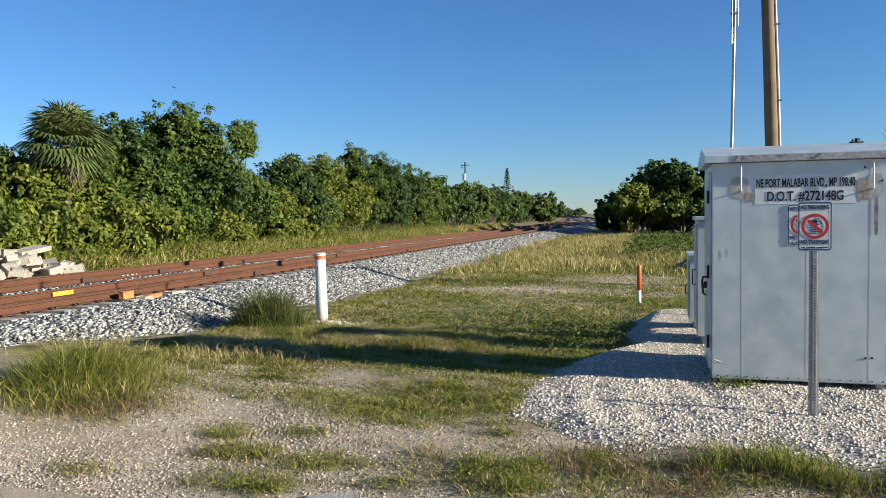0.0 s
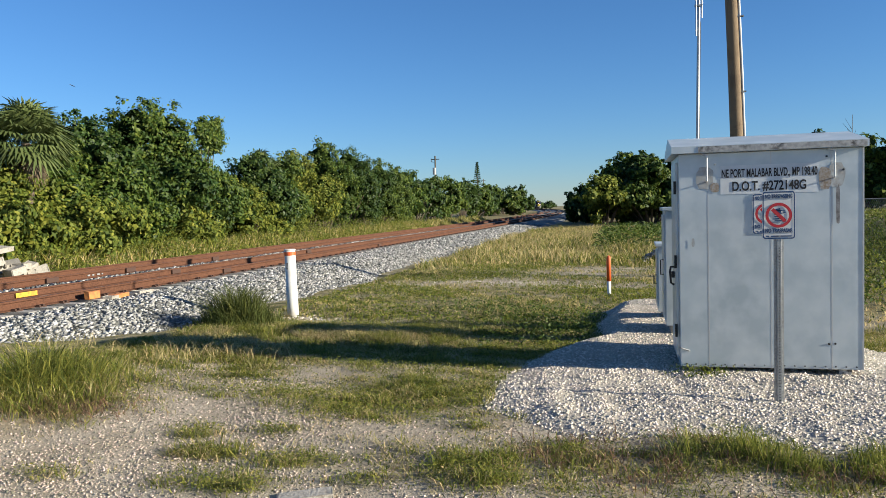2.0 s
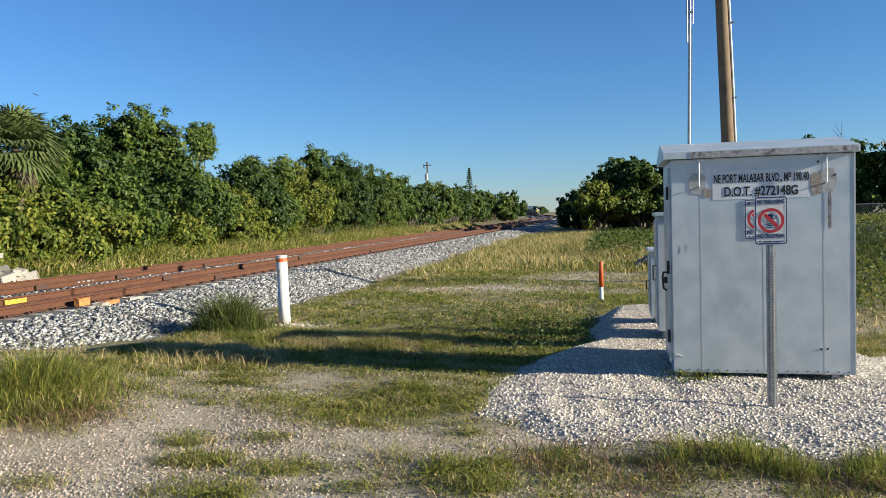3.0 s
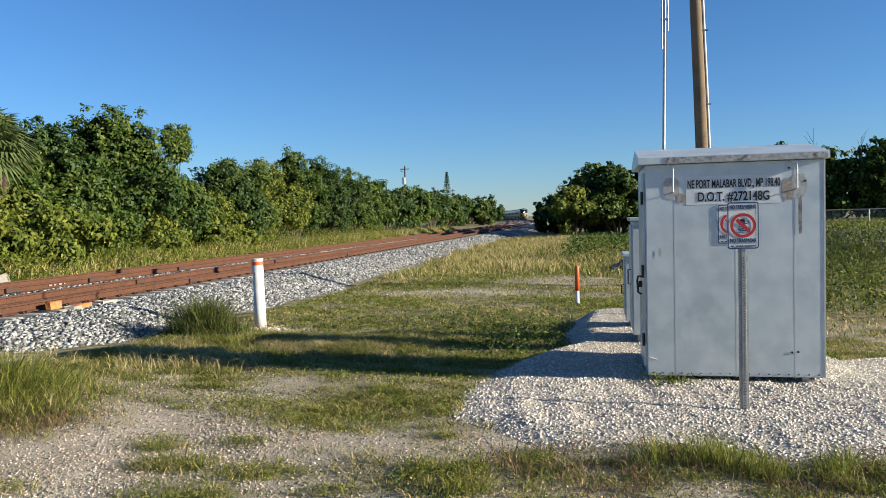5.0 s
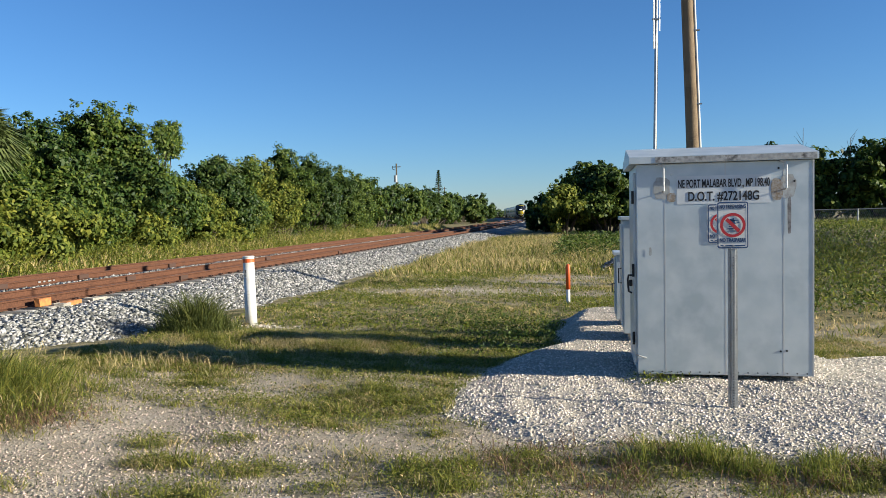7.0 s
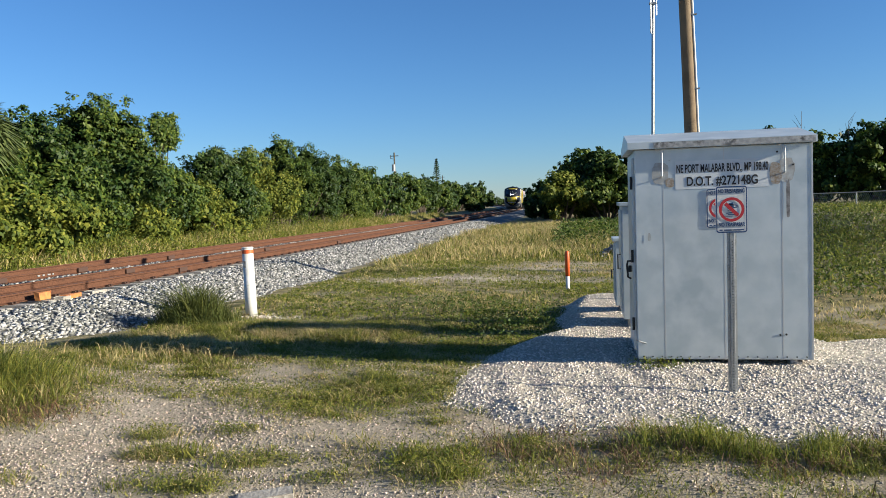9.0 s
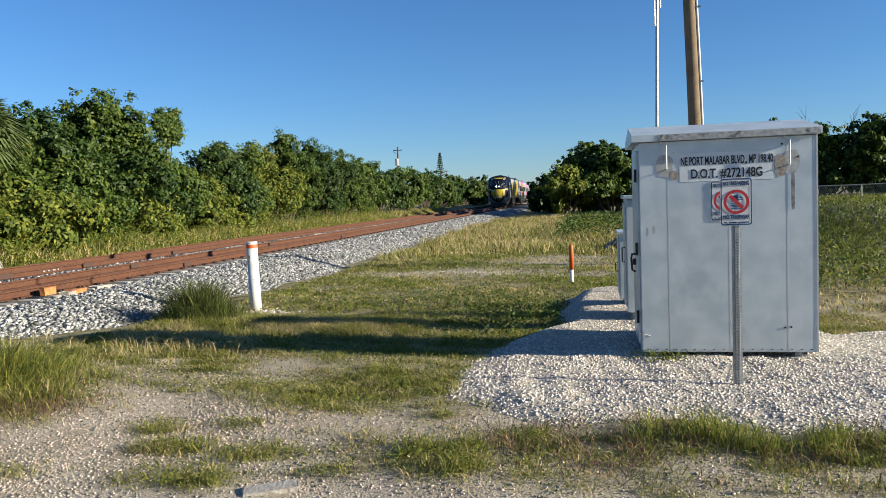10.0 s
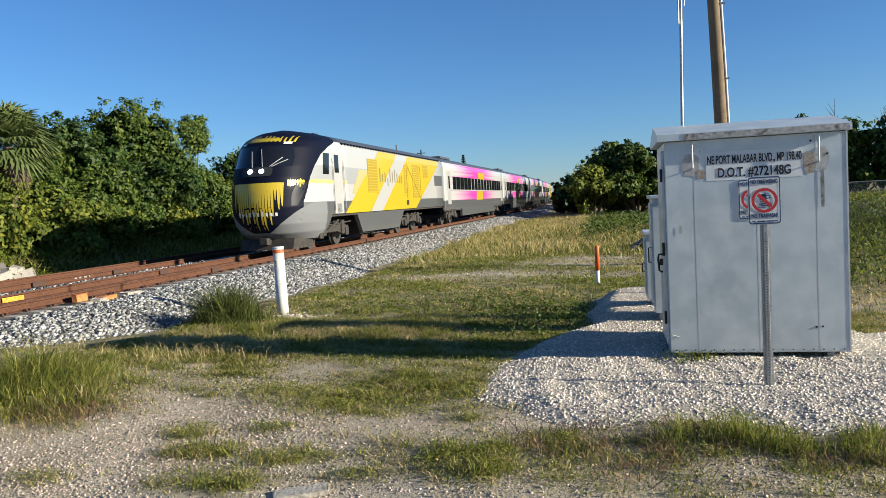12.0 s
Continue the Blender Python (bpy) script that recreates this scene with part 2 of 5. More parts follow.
nt.links.new(fac, tint.inputs[0])
nt.links.new(tint.outputs[2], bsdf.inputs["Base Color"])


# ---- mesh helpers ----
def add_mesh(name, verts, faces, material, parent=None, label="", slots=None, index=None, smooth=False):
    me = bpy.data.meshes.new(name)
    if isinstance(faces, np.ndarray):
        n, k = faces.shape
        me.vertices.add(len(verts)), me.loops.add(n * k), me.polygons.add(n)
        me.vertices.foreach_set("co", np.asarray(verts, dtype=np.float32).ravel())
        me.loops.foreach_set("vertex_index", faces.astype(np.int32).ravel())
        me.polygons.foreach_set("loop_start", np.arange(0, n * k, k, dtype=np.int32))
        me.update(calc_edges=True)
    else:
        me.from_pydata([tuple(v) for v in verts], [], [tuple(f) for f in faces])
    for m in slots or [material]:
        me.materials.append(m)
    if index is not None:
        me.polygons.foreach_set("material_index", np.asarray(index, dtype=np.int32))
    if smooth:
        me.polygons.foreach_set("use_smooth", np.ones(len(me.polygons), dtype=bool))
    ob = new(name, me)
    ob.parent = parent
    if label:
        tagged(ob, label)
    return ob


def part(name, bm, material, parent, label="", smooth=False):
    """Links a bmesh as one mesh object under a thing or a part."""
    me = bpy.data.meshes.new(name)
    bm.to_mesh(me)
    bm.free()
    me.materials.append(material)
    if smooth:
        me.polygons.foreach_set("use_smooth", np.ones(len(me.polygons), dtype=bool))
    ob = new(name, me)
    ob.parent = parent
    if label:
        tagged(ob, label)
    return ob


def thing(name, m, label, category, group="", kind=""):
    ob = new(name)
    ob.matrix_world = m
    return tagged(ob, label, category, group, kind)


def box(x0, x1, y0, y1, z0, z1, bevel=0.0, bm=None):
    bm = bm or bmesh.new()
    made = bmesh.ops.create_cube(bm, size=1, matrix=Matrix.LocRotScale(((x0 + x1) / 2, (y0 + y1) / 2, (z0 + z1) / 2), None, (x1 - x0, y1 - y0, z1 - z0)))
    if bevel:
        edges = {e for v in made["verts"] for e in v.link_edges}
        bmesh.ops.bevel(bm, geom=list(edges), offset=bevel, segments=2, affect="EDGES", profile=0.6)
    return bm


def tube(points, radii, n=10, bm=None, caps=True):
    """A tube through points with a radius at each."""
    bm = bm or bmesh.new()
    pts = [Vector(p) for p in points]
    if isinstance(radii, (int, float)):
        radii = [radii] * len(pts)
    rings, side = [], None
    for i, p in enumerate(pts):
        d = (pts[min(i + 1, len(pts) - 1)] - pts[max(i - 1, 0)]).normalized()
        if side is None:
            side = d.orthogonal().normalized()
        side = (side - d * side.dot(d)).normalized()
        up = d.cross(side)
        rings.append([bm.verts.new(p + (side * math.cos(a) + up * math.sin(a)) * radii[i]) for a in [2 * math.pi * k / n for k in range(n)]])
    for a, b in zip(rings, rings[1:]):
        for k in range(n):
            bm.faces.new((a[k], a[(k + 1) % n], b[(k + 1) % n], b[k]))
    if caps:
        bm.faces.new(rings[0][::-1]), bm.faces.new(rings[-1])
    return bm


def prism(outline, depth, axis="y", at=0.0, bm=None):
    """An outline (u, v) extruded: axis y gives x=u, z=v; axis x gives y=u, z=v; axis z gives x=u, y=v."""
    bm = bm or bmesh.new()
    def p(u, v, d):
        return {"y": (u, at + d, v), "x": (at + d, u, v), "z": (u, v, at + d)}[axis]
    a = [bm.verts.new(p(u, v, 0)) for u, v in outline]
    b = [bm.verts.new(p(u, v, depth)) for u, v in outline]
    bm.faces.new(a), bm.faces.new(b[::-1])
    for i in range(len(a)):
        j = (i + 1) % len(a)
        bm.faces.new((a[j], a[i], b[i], b[j]))
    bmesh.ops.recalc_face_normals(bm, faces=bm.faces)
    return bm


def letters(name, text, size, material, parent, m, width=None, depth=0.002):
    """Raised lettering in the built-in font, as a mesh; width squeezes it to that many metres."""
    curve = bpy.data.curves.new(name, "FONT")
    curve.body, curve.size, curve.extrude, curve.align_x, curve.align_y = text, size, depth, "CENTER", "CENTER"
    curve.offset = 0.022 * size
    tmp = bpy.data.objects.new(name, curve)
    scene.collection.objects.link(tmp)
    bpy.context.view_layer.update()
    me = bpy.data.meshes.new_from_object(tmp.evaluated_get(bpy.context.evaluated_depsgraph_get()))
    bpy.data.objects.remove(tmp)
    me.materials.clear()
    me.materials.append(material)
    if width:
        xs = [v.co.x for v in me.vertices]
        k = width / (max(xs) - min(xs))
        for v in me.vertices:
            v.co.x *= k
    ob = new(name, me)
    ob.parent = parent
    ob.matrix_basis = m
    return ob


def smoothstep(v):
    v = np.clip(v, 0, 1)
    return v * v * (3 - 2 * v)


def wave(x, y, seed=0, size=1.0):
    """Cheap smooth pseudo-noise in -1..1 for arrays."""
    r = np.random.RandomState(seed)
    s = 0
    for k in range(7):
        a, ph, q = r.uniform(0, 6.28), r.uniform(0, 6.28), r.uniform(0.6, 2.4) / size
        s = s + np.sin((x * np.cos(a) + y * np.sin(a)) * q + ph)
    return s / 3.2


RNG = np.random.RandomState(7)


# ---- the lie of the land ----
RAIL_TOP, TRACK_X, SECOND_DX, SECOND_DROP = 0.22, -11.85, -3.95, 0.05


def bend(y):
    """How far the line has swung to the left at y."""
    return -0.00028 * np.maximum(0, y - 62) ** 2


def land(x, y):
    z = -0.19 - 0.19 * smoothstep((y - 8.5) / 5)
    z = z + 0.14 * smoothstep((-x - 4.5) / 3) * (1 - smoothstep((y - 7) / 5))
    z = z + 1.2 * smoothstep((x - 5) / 6) * smoothstep((y - 18) / 18)
    return z + 0.018 * wave(x, y, 1, 0.5) + 0.03 * wave(x, y, 2, 2.5)


# tufts and beds of grass near the camera: x, y, radius along x, along y, weight
TURF = ((0.9, 5.5, 2.4, 0.5, 0.4), (-5.6, 6.6, 0.7, 0.8, 1.0), (-6.6, 8.6, 1.4, 0.9, 1.0), (-5.2, 9.2, 1.2, 0.8, 0.9), (-3.75, 5.92, 0.26, 0.16, 0.9), (-3.05, 6.0, 0.22, 0.14, 0.8),
        (-3.25, 5.38, 0.30, 0.15, 0.9), (-2.5, 5.34, 0.34, 0.15, 0.9), (-2.85, 4.8, 0.40, 0.24, 0.9), (-2.4, 6.8, 0.8, 0.4, 0.9), (-1.75, 7.4, 1.1, 0.7, 0.95), (-4.6, 8.2, 0.9, 0.5, 0.8), (-3.2, 7.2, 0.5, 0.25, 0.6),
        (-2.9, 8.0, 0.7, 0.5, 0.5), (-1.05, 5.25, 0.4, 0.35, 0.9), (-0.55, 5.8, 0.3, 0.16, 0.6), (0.1, 5.75, 0.28, 0.16, 0.5), (0.70, 5.92, 0.34, 0.24, 1.0), (1.25, 5.65, 0.26, 0.2, 0.8), (1.85, 5.62, 0.4, 0.28, 1.0), (2.6, 5.5, 0.45, 0.3, 0.9),
        (-0.1, 4.9, 0.6, 0.25, 0.5), (1.0, 4.9, 0.9, 0.3, 0.5), (-1.9, 5.0, 0.25, 0.14, 0.5), (-4.3, 4.7, 0.25, 0.12, 0.7), (-1.35, 6.35, 0.2, 0.12, 0.5),
        (-8.0, 5.5, 1.2, 0.8, 0.7), (-3.9, 7.3, 0.8, 0.4, 0.35))


def turf(x, y):
    """How much grass covers the ground, 0 to 1."""
    d = 0.95 * smoothstep((y - 7.7 + 0.35 * wave(x, y, 21, 0.8)) / 1.3)
    for cx, cy, rx, ry, w in TURF:
        d = np.maximum(d, w * np.exp(-(((x - cx) / rx) ** 2 + ((y - cy) / ry) ** 2) ** 1.5 * 0.7))
    for cx, cy, rx, ry, w in ((-3.6, 20.5, 3.2, 1.2, 1.0), (-0.8, 24.5, 2.5, 1.2, 0.9), (-3.5, 8.2, 0.5, 0.35, 0.8), (-5.95, 13.6, 0.6, 0.35, 0.9), (3.8, 13.0, 1.3, 1.0, 0.6),
                              (-0.1, 22.2, 1.4, 0.5, 0.8), (0.2, 19.6, 1.3, 0.6, 0.8), (-1.8, 23.0, 1.8, 0.6, 0.9)):
        d = d * (1 - w * np.exp(-((x - cx) / rx) ** 2 - ((y - cy) / ry) ** 2))
    return np.clip(d * (1 + 0.35 * wave(x, y, 22, 0.35)), 0, 1)


def pad(x, y):
    """Height of the white gravel pad above the land; negative outside."""
    left = -1.38 + 0.07 * np.sin(y * 2.3) + 0.8 * smoothstep((y - 8.6) / 3.2)
    front = 6.15 - 0.05 * x + 0.12 * np.sin(x * 3) + 0.5 * smoothstep((-0.2 - x) / 1.0)
    back = 15.2 - 4.9 * smoothstep((x - 1.9) / 1.0) + 0.15 * np.sin(x * 4)
    d = np.minimum.reduce([x - left, 4.6 + 0.3 * np.sin(y) - x, (y - front), back - y])
    return d


def pad_top(x, y):
    d = pad(x, y)
    flat = -0.13 + 0.012 * wave(x, y, 5, 0.35) + 0.008 * wave(x, y, 6, 0.10) * (1 - 0.6 * smoothstep((y - 8) / 2))
    return land(x, y) + (flat - land(x, y)) * smoothstep(d / 0.55) - 0.03 * (d < 0.02)


def ballast_z(x, y):
    u = x - bend(y) - TRACK_X
    top = -0.02 - SECOND_DROP * smoothstep((-2.2 - u) / 1.0) + 0.05 * np.exp(-((u + 1.9) / 0.5) ** 2) + 0.012 * wave(x, y, 9, 0.3)
    right = smoothstep((4.75 - u + 0.12 * wave(x * 0, y, 11, 1.2)) / 2.6)
    left = smoothstep((u + 7.4) / 1.3)
    return -0.50 + (top + 0.50) * np.minimum(right, left)


def sheet(name, xs, ys, fz, material, label, category, keep=None):
    X, Y = np.meshgrid(xs, ys)
    Z = fz(X, Y)
    n, k = X.shape
    idx = np.arange(n * k).reshape(n, k)
    f = np.stack([idx[:-1, :-1], idx[:-1, 1:], idx[1:, 1:], idx[1:, :-1]], -1).reshape(-1, 4)
    v = np.stack([X, Y, Z], -1).reshape(-1, 3)
    if keep is not None:
        ok = keep(X, Y).ravel()
        f = f[ok[f].any(1)]
        used = np.unique(f)
        re = np.zeros(len(v), int)
        re[used] = np.arange(len(used))
        v, f = v[used], re[f]
    return tagged(add_mesh(name, v, f, material, smooth=True), label, category, kind="structure")


def steps(*spans):
    """Grid lines: (start, stop, step), joined."""
    out = [np.arange(a, b, s) for a, b, s in spans]
    return np.concatenate(out + [[spans[-1][1]]])


ground = sheet("ground", steps((-1500, -100, 200), (-100, -30, 10), (-30, -10, 1.0), (-10, 8, 0.16), (8, 40, 1.0), (40, 100, 10), (100, 1500, 200)),
      steps((-300, -20, 40), (-20, 3, 1.5), (3, 22, 0.16), (22, 60, 1), (60, 200, 10), (200, 3000, 200)),
      land, M["soil"], "sandy ground with dry patchy grass and gravel", "ground")
co = np.empty(len(ground.data.vertices) * 3, dtype=np.float32)
ground.data.vertices.foreach_get("co", co)
co = co.reshape(-1, 3).astype(float)
ground.data.attributes.new("turf", "FLOAT", "POINT").data.foreach_set("value", turf(co[:, 0], co[:, 1]).astype(np.float32))
sheet("gravel_pad", steps((-2.0, 5.2, 0.06)), steps((5.6, 15.6, 0.06)), lambda x, y: pad_top(x, y) + 0.004, M["white_rock"],
      "pad of crushed white rock under the signal house", "gravel pad", keep=lambda x, y: pad(x, y) > 0)
us = steps((-7.6, -5.8, 0.2), (-5.8, 0, 1.0), (0, 5.0, 0.15))
ys = steps((-60, 0, 4), (0, 60, 0.5), (60, 200, 3), (200, 700, 20))
Y, Uu = np.meshgrid(ys, us, indexing="ij")
X = Uu + TRACK_X + bend(Y)
n, k = X.shape
idx = np.arange(n * k).reshape(n, k)
f = np.stack([idx[:-1, :-1], idx[:-1, 1:], idx[1:, 1:], idx[1:, :-1]], -1).reshape(-1, 4)
tagged(add_mesh("ballast_bed", np.stack([X, Y, ballast_z(X, Y)], -1).reshape(-1, 3), f, M["ballast"], smooth=True),
       "raised bed of grey crushed-stone railway ballast", "ballast", kind="structure")


# ---- tracks ----
RAIL_PROFILE = ((-0.075, 0), (0.075, 0), (0.075, 0.012), (0.012, 0.03), (0.010, 0.135), (0.036, 0.148), (0.036, 0.175), (0.028, 0.183),
                (-0.028, 0.183), (-0.036, 0.175), (-0.036, 0.148), (-0.010, 0.135), (-0.012, 0.03), (-0.075, 0.012))


def track(dx, drop, label, near):
    tr = thing("railway_track", Matrix(), label, "railway track")
    ys = np.concatenate([np.arange(-40, 60, 4.0), np.arange(60, 700, 10.0)])
    for side in (0.752, -0.752):
        v, f, mi = [], [], []
        k = len(RAIL_PROFILE)
        for i, y in enumerate(ys):
            for u, w in RAIL_PROFILE:
                v.append((TRACK_X + dx + side + u + bend(y), y, RAIL_TOP - drop - 0.183 + w))
            if i:
                for j in range(k):
                    f.append(((i - 1) * k + j, (i - 1) * k + (j + 1) % k, i * k + (j + 1) % k, i * k + j))
                    mi.append(1 if j in (7,) else 0)
        add_mesh("rail", v, f, None, tr, slots=[M["rail"], M["rail_top"]], index=mi)
    tie = prism(((-1.30, 0.0), (-1.30, -0.2), (1.30, -0.2), (1.30, 0.0), (1.26, 0.035), (0.6, 0.04), (0.4, 0.01), (-0.4, 0.01), (-0.6, 0.04), (-1.26, 0.035)), 0.27, "y", -0.135)
    tie_mesh, clip_mesh = bpy.data.meshes.new("tie"), bpy.data.meshes.new("clip")
    tie.to_mesh(tie_mesh)
    tie_mesh.materials.append(M["tie"])
    bm = box(0.08, 0.17, -0.07, -0.03, 0.0, 0.045, 0.006)
    box(0.08, 0.17, 0.03, 0.07, 0.0, 0.045, 0.006, bm)
    box(0.10, 0.20, -0.09, 0.09, -0.01, 0.012, 0.003, bm)
    bm.to_mesh(clip_mesh)
    clip_mesh.materials.append(M["clip"])
    rng = random.Random(3)
    for i in range(150 if near else 70):
        y = 8 + i * 0.61 + rng.uniform(-0.02, 0.02)
        at = pose(TRACK_X + dx + float(bend(y)), y, -0.005 - drop + rng.uniform(-0.004, 0.004), 0, 0, rng.uniform(-0.7, 0.7))
        o = new("tie", tie_mesh)
        o.parent, o.matrix_basis = tr, at
        if near:
            o = new("clip", clip_mesh)
            o.parent, o.matrix_basis = tr, at @ pose(0.752, 0, 0.042)
    v, f = [], []
    for i in range(150 if near else 70, 700):
        y = 8 + i * 0.61
        x = TRACK_X + dx + float(bend(y))
        n = len(v)
        v += [(x + a, y + b, c) for c in (-0.2 - drop, 0.03 - drop) for a, b in ((-1.3, -0.13), (1.3, -0.13), (1.3, 0.13), (-1.3, 0.13))]
        f += [(n + 4, n + 5, n + 6, n + 7), (n, n + 1, n + 5, n + 4), (n + 1, n + 2, n + 6, n + 5)]
    tagged(add_mesh("far_ties", v, f, M["tie"], tr), kind="stuff")
    return tr


track(0, 0.0, "rusty railway track on concrete ties in grey ballast", True)
track(SECOND_DX, SECOND_DROP, "second rusty railway track beyond the first", False)


# ---- signal house, its cabinets, signs and posts ----
def rect(u0, u1, v0, v1):
    return ((u0, v0), (u1, v0), (u1, v1), (u0, v1))


def no_trespassing(parent, x, y, z, w, h, name="sign_plate"):
    """A white plate that faces -y, with border, prohibition ring and lettering."""
    def rounded(w, h, r):
        pts = []
        for cx, cz, a0 in ((w / 2 - r, h / 2 - r, 0), (-w / 2 + r, h / 2 - r, 90), (-w / 2 + r, -h / 2 + r, 180), (w / 2 - r, -h / 2 + r, 270)):
            pts += [(cx + r * math.cos(radians(a0 + k * 22.5)), cz + r * math.sin(radians(a0 + k * 22.5))) for k in range(5)]
        return pts
    plate = part(name, prism(rounded(w, h, 0.025), 0.003), M["label_white"], parent, "white plate with a red prohibition ring")
    plate.matrix_basis = pose(x, y, z)
    outer, inner = rounded(w * 0.97, h * 0.98, 0.022), rounded(w * 0.90, h * 0.93, 0.015)
    n = len(outer)
    v = [(a, -0.002, b) for a, b in outer] + [(a, -0.002, b) for a, b in inner]
    add_mesh("border", v, [(i, (i + 1) % n, n + (i + 1) % n, n + i) for i in range(n)], M["sign_blue"], plate)
    r1, r0 = w * 0.40, w * 0.31
    v, f = [], []
    for k in range(40):
        a = 2 * math.pi * k / 40
        v += [(r1 * math.cos(a), -0.004, r1 * math.sin(a)), (r0 * math.cos(a), -0.004, r0 * math.sin(a))]
        j = (k + 1) % 40
        f.append((2 * k, 2 * k + 1, 2 * j + 1, 2 * j))
    add_mesh("ring", v, f, M["sign_red"], plate)
    bm = bmesh.new()
    for u0, u1, v0, v1, tilt in ((-0.15, 0.17, 0.14, 0.17, -8), (-0.05, 0.09, 0.06, 0.22, 12), (-0.12, 0.22, 0.03, 0.06, 10), (-0.13, 0.12, -0.06, -0.03, 0),
                                 (-0.18, 0.16, -0.12, -0.09, 6), (-0.10, 0.15, -0.18, -0.15, -4), (-0.02, 0.04, -0.1, 0.1, 20), (-0.21, 0.20, -0.23, -0.21, 2)):
        s = w
        a = radians(tilt)
        cs, sn = math.cos(a), math.sin(a)
        vs = [bm.verts.new(((u * cs - t * sn) * s, -0.0035, (u * sn + t * cs) * s)) for u, t in rect(u0, u1, v0, v1)]
        bm.faces.new(vs)
    part("pictogram", bm, M["sign_blue"], plate)
    bm = bmesh.new()
    c = math.sqrt(0.5)
    q = [(-r0 * c - 0.02 * w, r0 * c - 0.06 * w), (-r0 * c + 0.06 * w, r0 * c + 0.02 * w), (r0 * c + 0.02 * w, -r0 * c + 0.06 * w), (r0 * c - 0.06 * w, -r0 * c - 0.02 * w)]
    bm.faces.new([bm.verts.new((a, -0.005, b)) for a, b in q])
    part("bar", bm, M["sign_red"], plate)
    letters("lettering", "NO TRESPASSING", 0.05, M["sign_blue"], plate, pose(0, -0.003, h * 0.385, 90), w * 0.82)
    letters("lettering", "NO TRASPASAR", 0.05, M["sign_blue"], plate, pose(0, -0.003, -h * 0.32, 90), w * 0.82)
    for u0, u1 in ((-0.39, -0.29), (-0.24, 0.38)):
        bm = bmesh.new()
        bm.faces.new([bm.verts.new((a * w, -0.003, b)) for a, b in rect(u0, u1, -h * 0.445, -h * 0.42)])
        part("small_print", bm, M["sign_blue"], plate)
    return plate


HX0, HX1, HY0, HY1, HZ0, HZ1 = 0.535, 2.325, 8.5, 9.85, -0.075, 2.20


def signal_house():
    h = thing("signal_house", pose(0, 0, 0), "pale grey aluminium railway signal house standing on white gravel", "equipment house")
    part("body", box(HX0, HX1, HY0, HY1, HZ0, HZ1, 0.008), M["aluminium"], h)
    # roof: low gable, ridge along the front, with a fascia all round
    e0, e1, ym, f0, f1 = HX0 - 0.075, HX1 + 0.03, (HY0 + HY1) / 2, HY0 - 0.08, HY1 + 0.08
    bm = prism(((f0, HZ1 + 0.004), (f1, HZ1 + 0.004), (f1, HZ1 + 0.075), (ym, HZ1 + 0.215), (f0, HZ1 + 0.075)), e1 - e0, "x", e0)
    part("roof", bm, M["aluminium"], h, "low gabled sheet-metal roof")
    bm = box(e0 + 0.27, e1 - 0.02, HY0 - 0.0845, HY0 - 0.0805, HZ1 + 0.008, HZ1 + 0.068)
    part("drip_edge", bm, M["aluminium_dirty"], h, "weathered dark-streaked drip edge")
    for x in (0.83, 1.45, 2.03):
        part("seam", box(x - 0.006, x + 0.006, HY0 - 0.0011, HY0, HZ0, HZ1 - 0.004), M["seam"], h)
    part("corner_trim", box(HX1 - 0.012, HX1 + 0.004, HY0 - 0.004, HY0 + 0.02, HZ0, HZ1 - 0.002), M["seam"], h)
    for x in (0.815, 2.045):
        bm = tube([(x, HY0 - 0.005, HZ1 - 0.30), (x, HY0 - 0.06, HZ1 - 0.29), (x, HY0 - 0.06, HZ1 - 0.03), (x - 0.05, HY0 - 0.06, HZ1 - 0.005), (x - 0.06, HY0, HZ1 - 0.005)], 0.0085, 8)
        part("lifting_rod", bm, M["seam"], h, "bent metal rod")
    part("peg", tube([(0.90, HY0, 2.08), (0.90, HY0 - 0.06, 2.085)], 0.008, 8), M["seam"], h)
    for x, z in ((1.98, 2.12), (2.135, 1.98), (2.0, 0.19), (2.06, 0.195)):
        part("bolt", tube([(x, HY0, z), (x, HY0 - 0.008, z)], 0.011, 8), M["dark_metal"], h)
    for i in range(18):
        x = HX0 + 0.06 + i * 0.098
        part("rivet", tube([(x, HY0, HZ0 + 0.03), (x, HY0 - 0.006, HZ0 + 0.03)], 0.008, 6), M["dark_metal"], h)
    label = part("name_board", box(0.955, 1.905, HY0 - 0.0032, HY0 - 0.0008, 1.762, 2.062), M["board_white"], h, "white name board with black lettering")
    letters("lettering", "NE PORT MALABAR BLVD., MP 198.40", 0.12, M["black"], label, pose(1.43, HY0 - 0.0046, 1.975, 90), 0.925)
    letters("lettering", "D.O.T. #272148G", 0.135, M["black"], label, pose(1.43, HY0 - 0.0046, 1.838, 90), 0.715)
    # scraped and stained patches beside the board
    def blot(name, cx, cz, rx, rz, m, seed, lbl):
        r = random.Random(seed)
        bm = bmesh.new()
        vs = []
        for k in range(22):
            a = 2 * math.pi * k / 22
            q = 1 + r.uniform(-0.08, 0.08)
            c, s = math.cos(a), math.sin(a)
            vs.append(bm.verts.new((cx + rx * q * math.copysign(abs(c) ** 0.6, c), HY0 - 0.0032 - 0.0006 * seed, cz + rz * q * math.copysign(abs(s) ** 0.6, s))))
        bm.faces.new(vs[::-1])
        part(name, bm, m, h, lbl)
    blot("stain", 0.80, 1.94, 0.085, 0.115, M["grey_patch"], 1, "grey scraped patch")
    blot("stain", 2.075, 1.93, 0.075, 0.12, M["grey_patch"], 2, "grey scraped patch")
    blot("stain", 0.90, 1.84, 0.045, 0.05, M["rust_stain"], 3, "rusty adhesive stain")
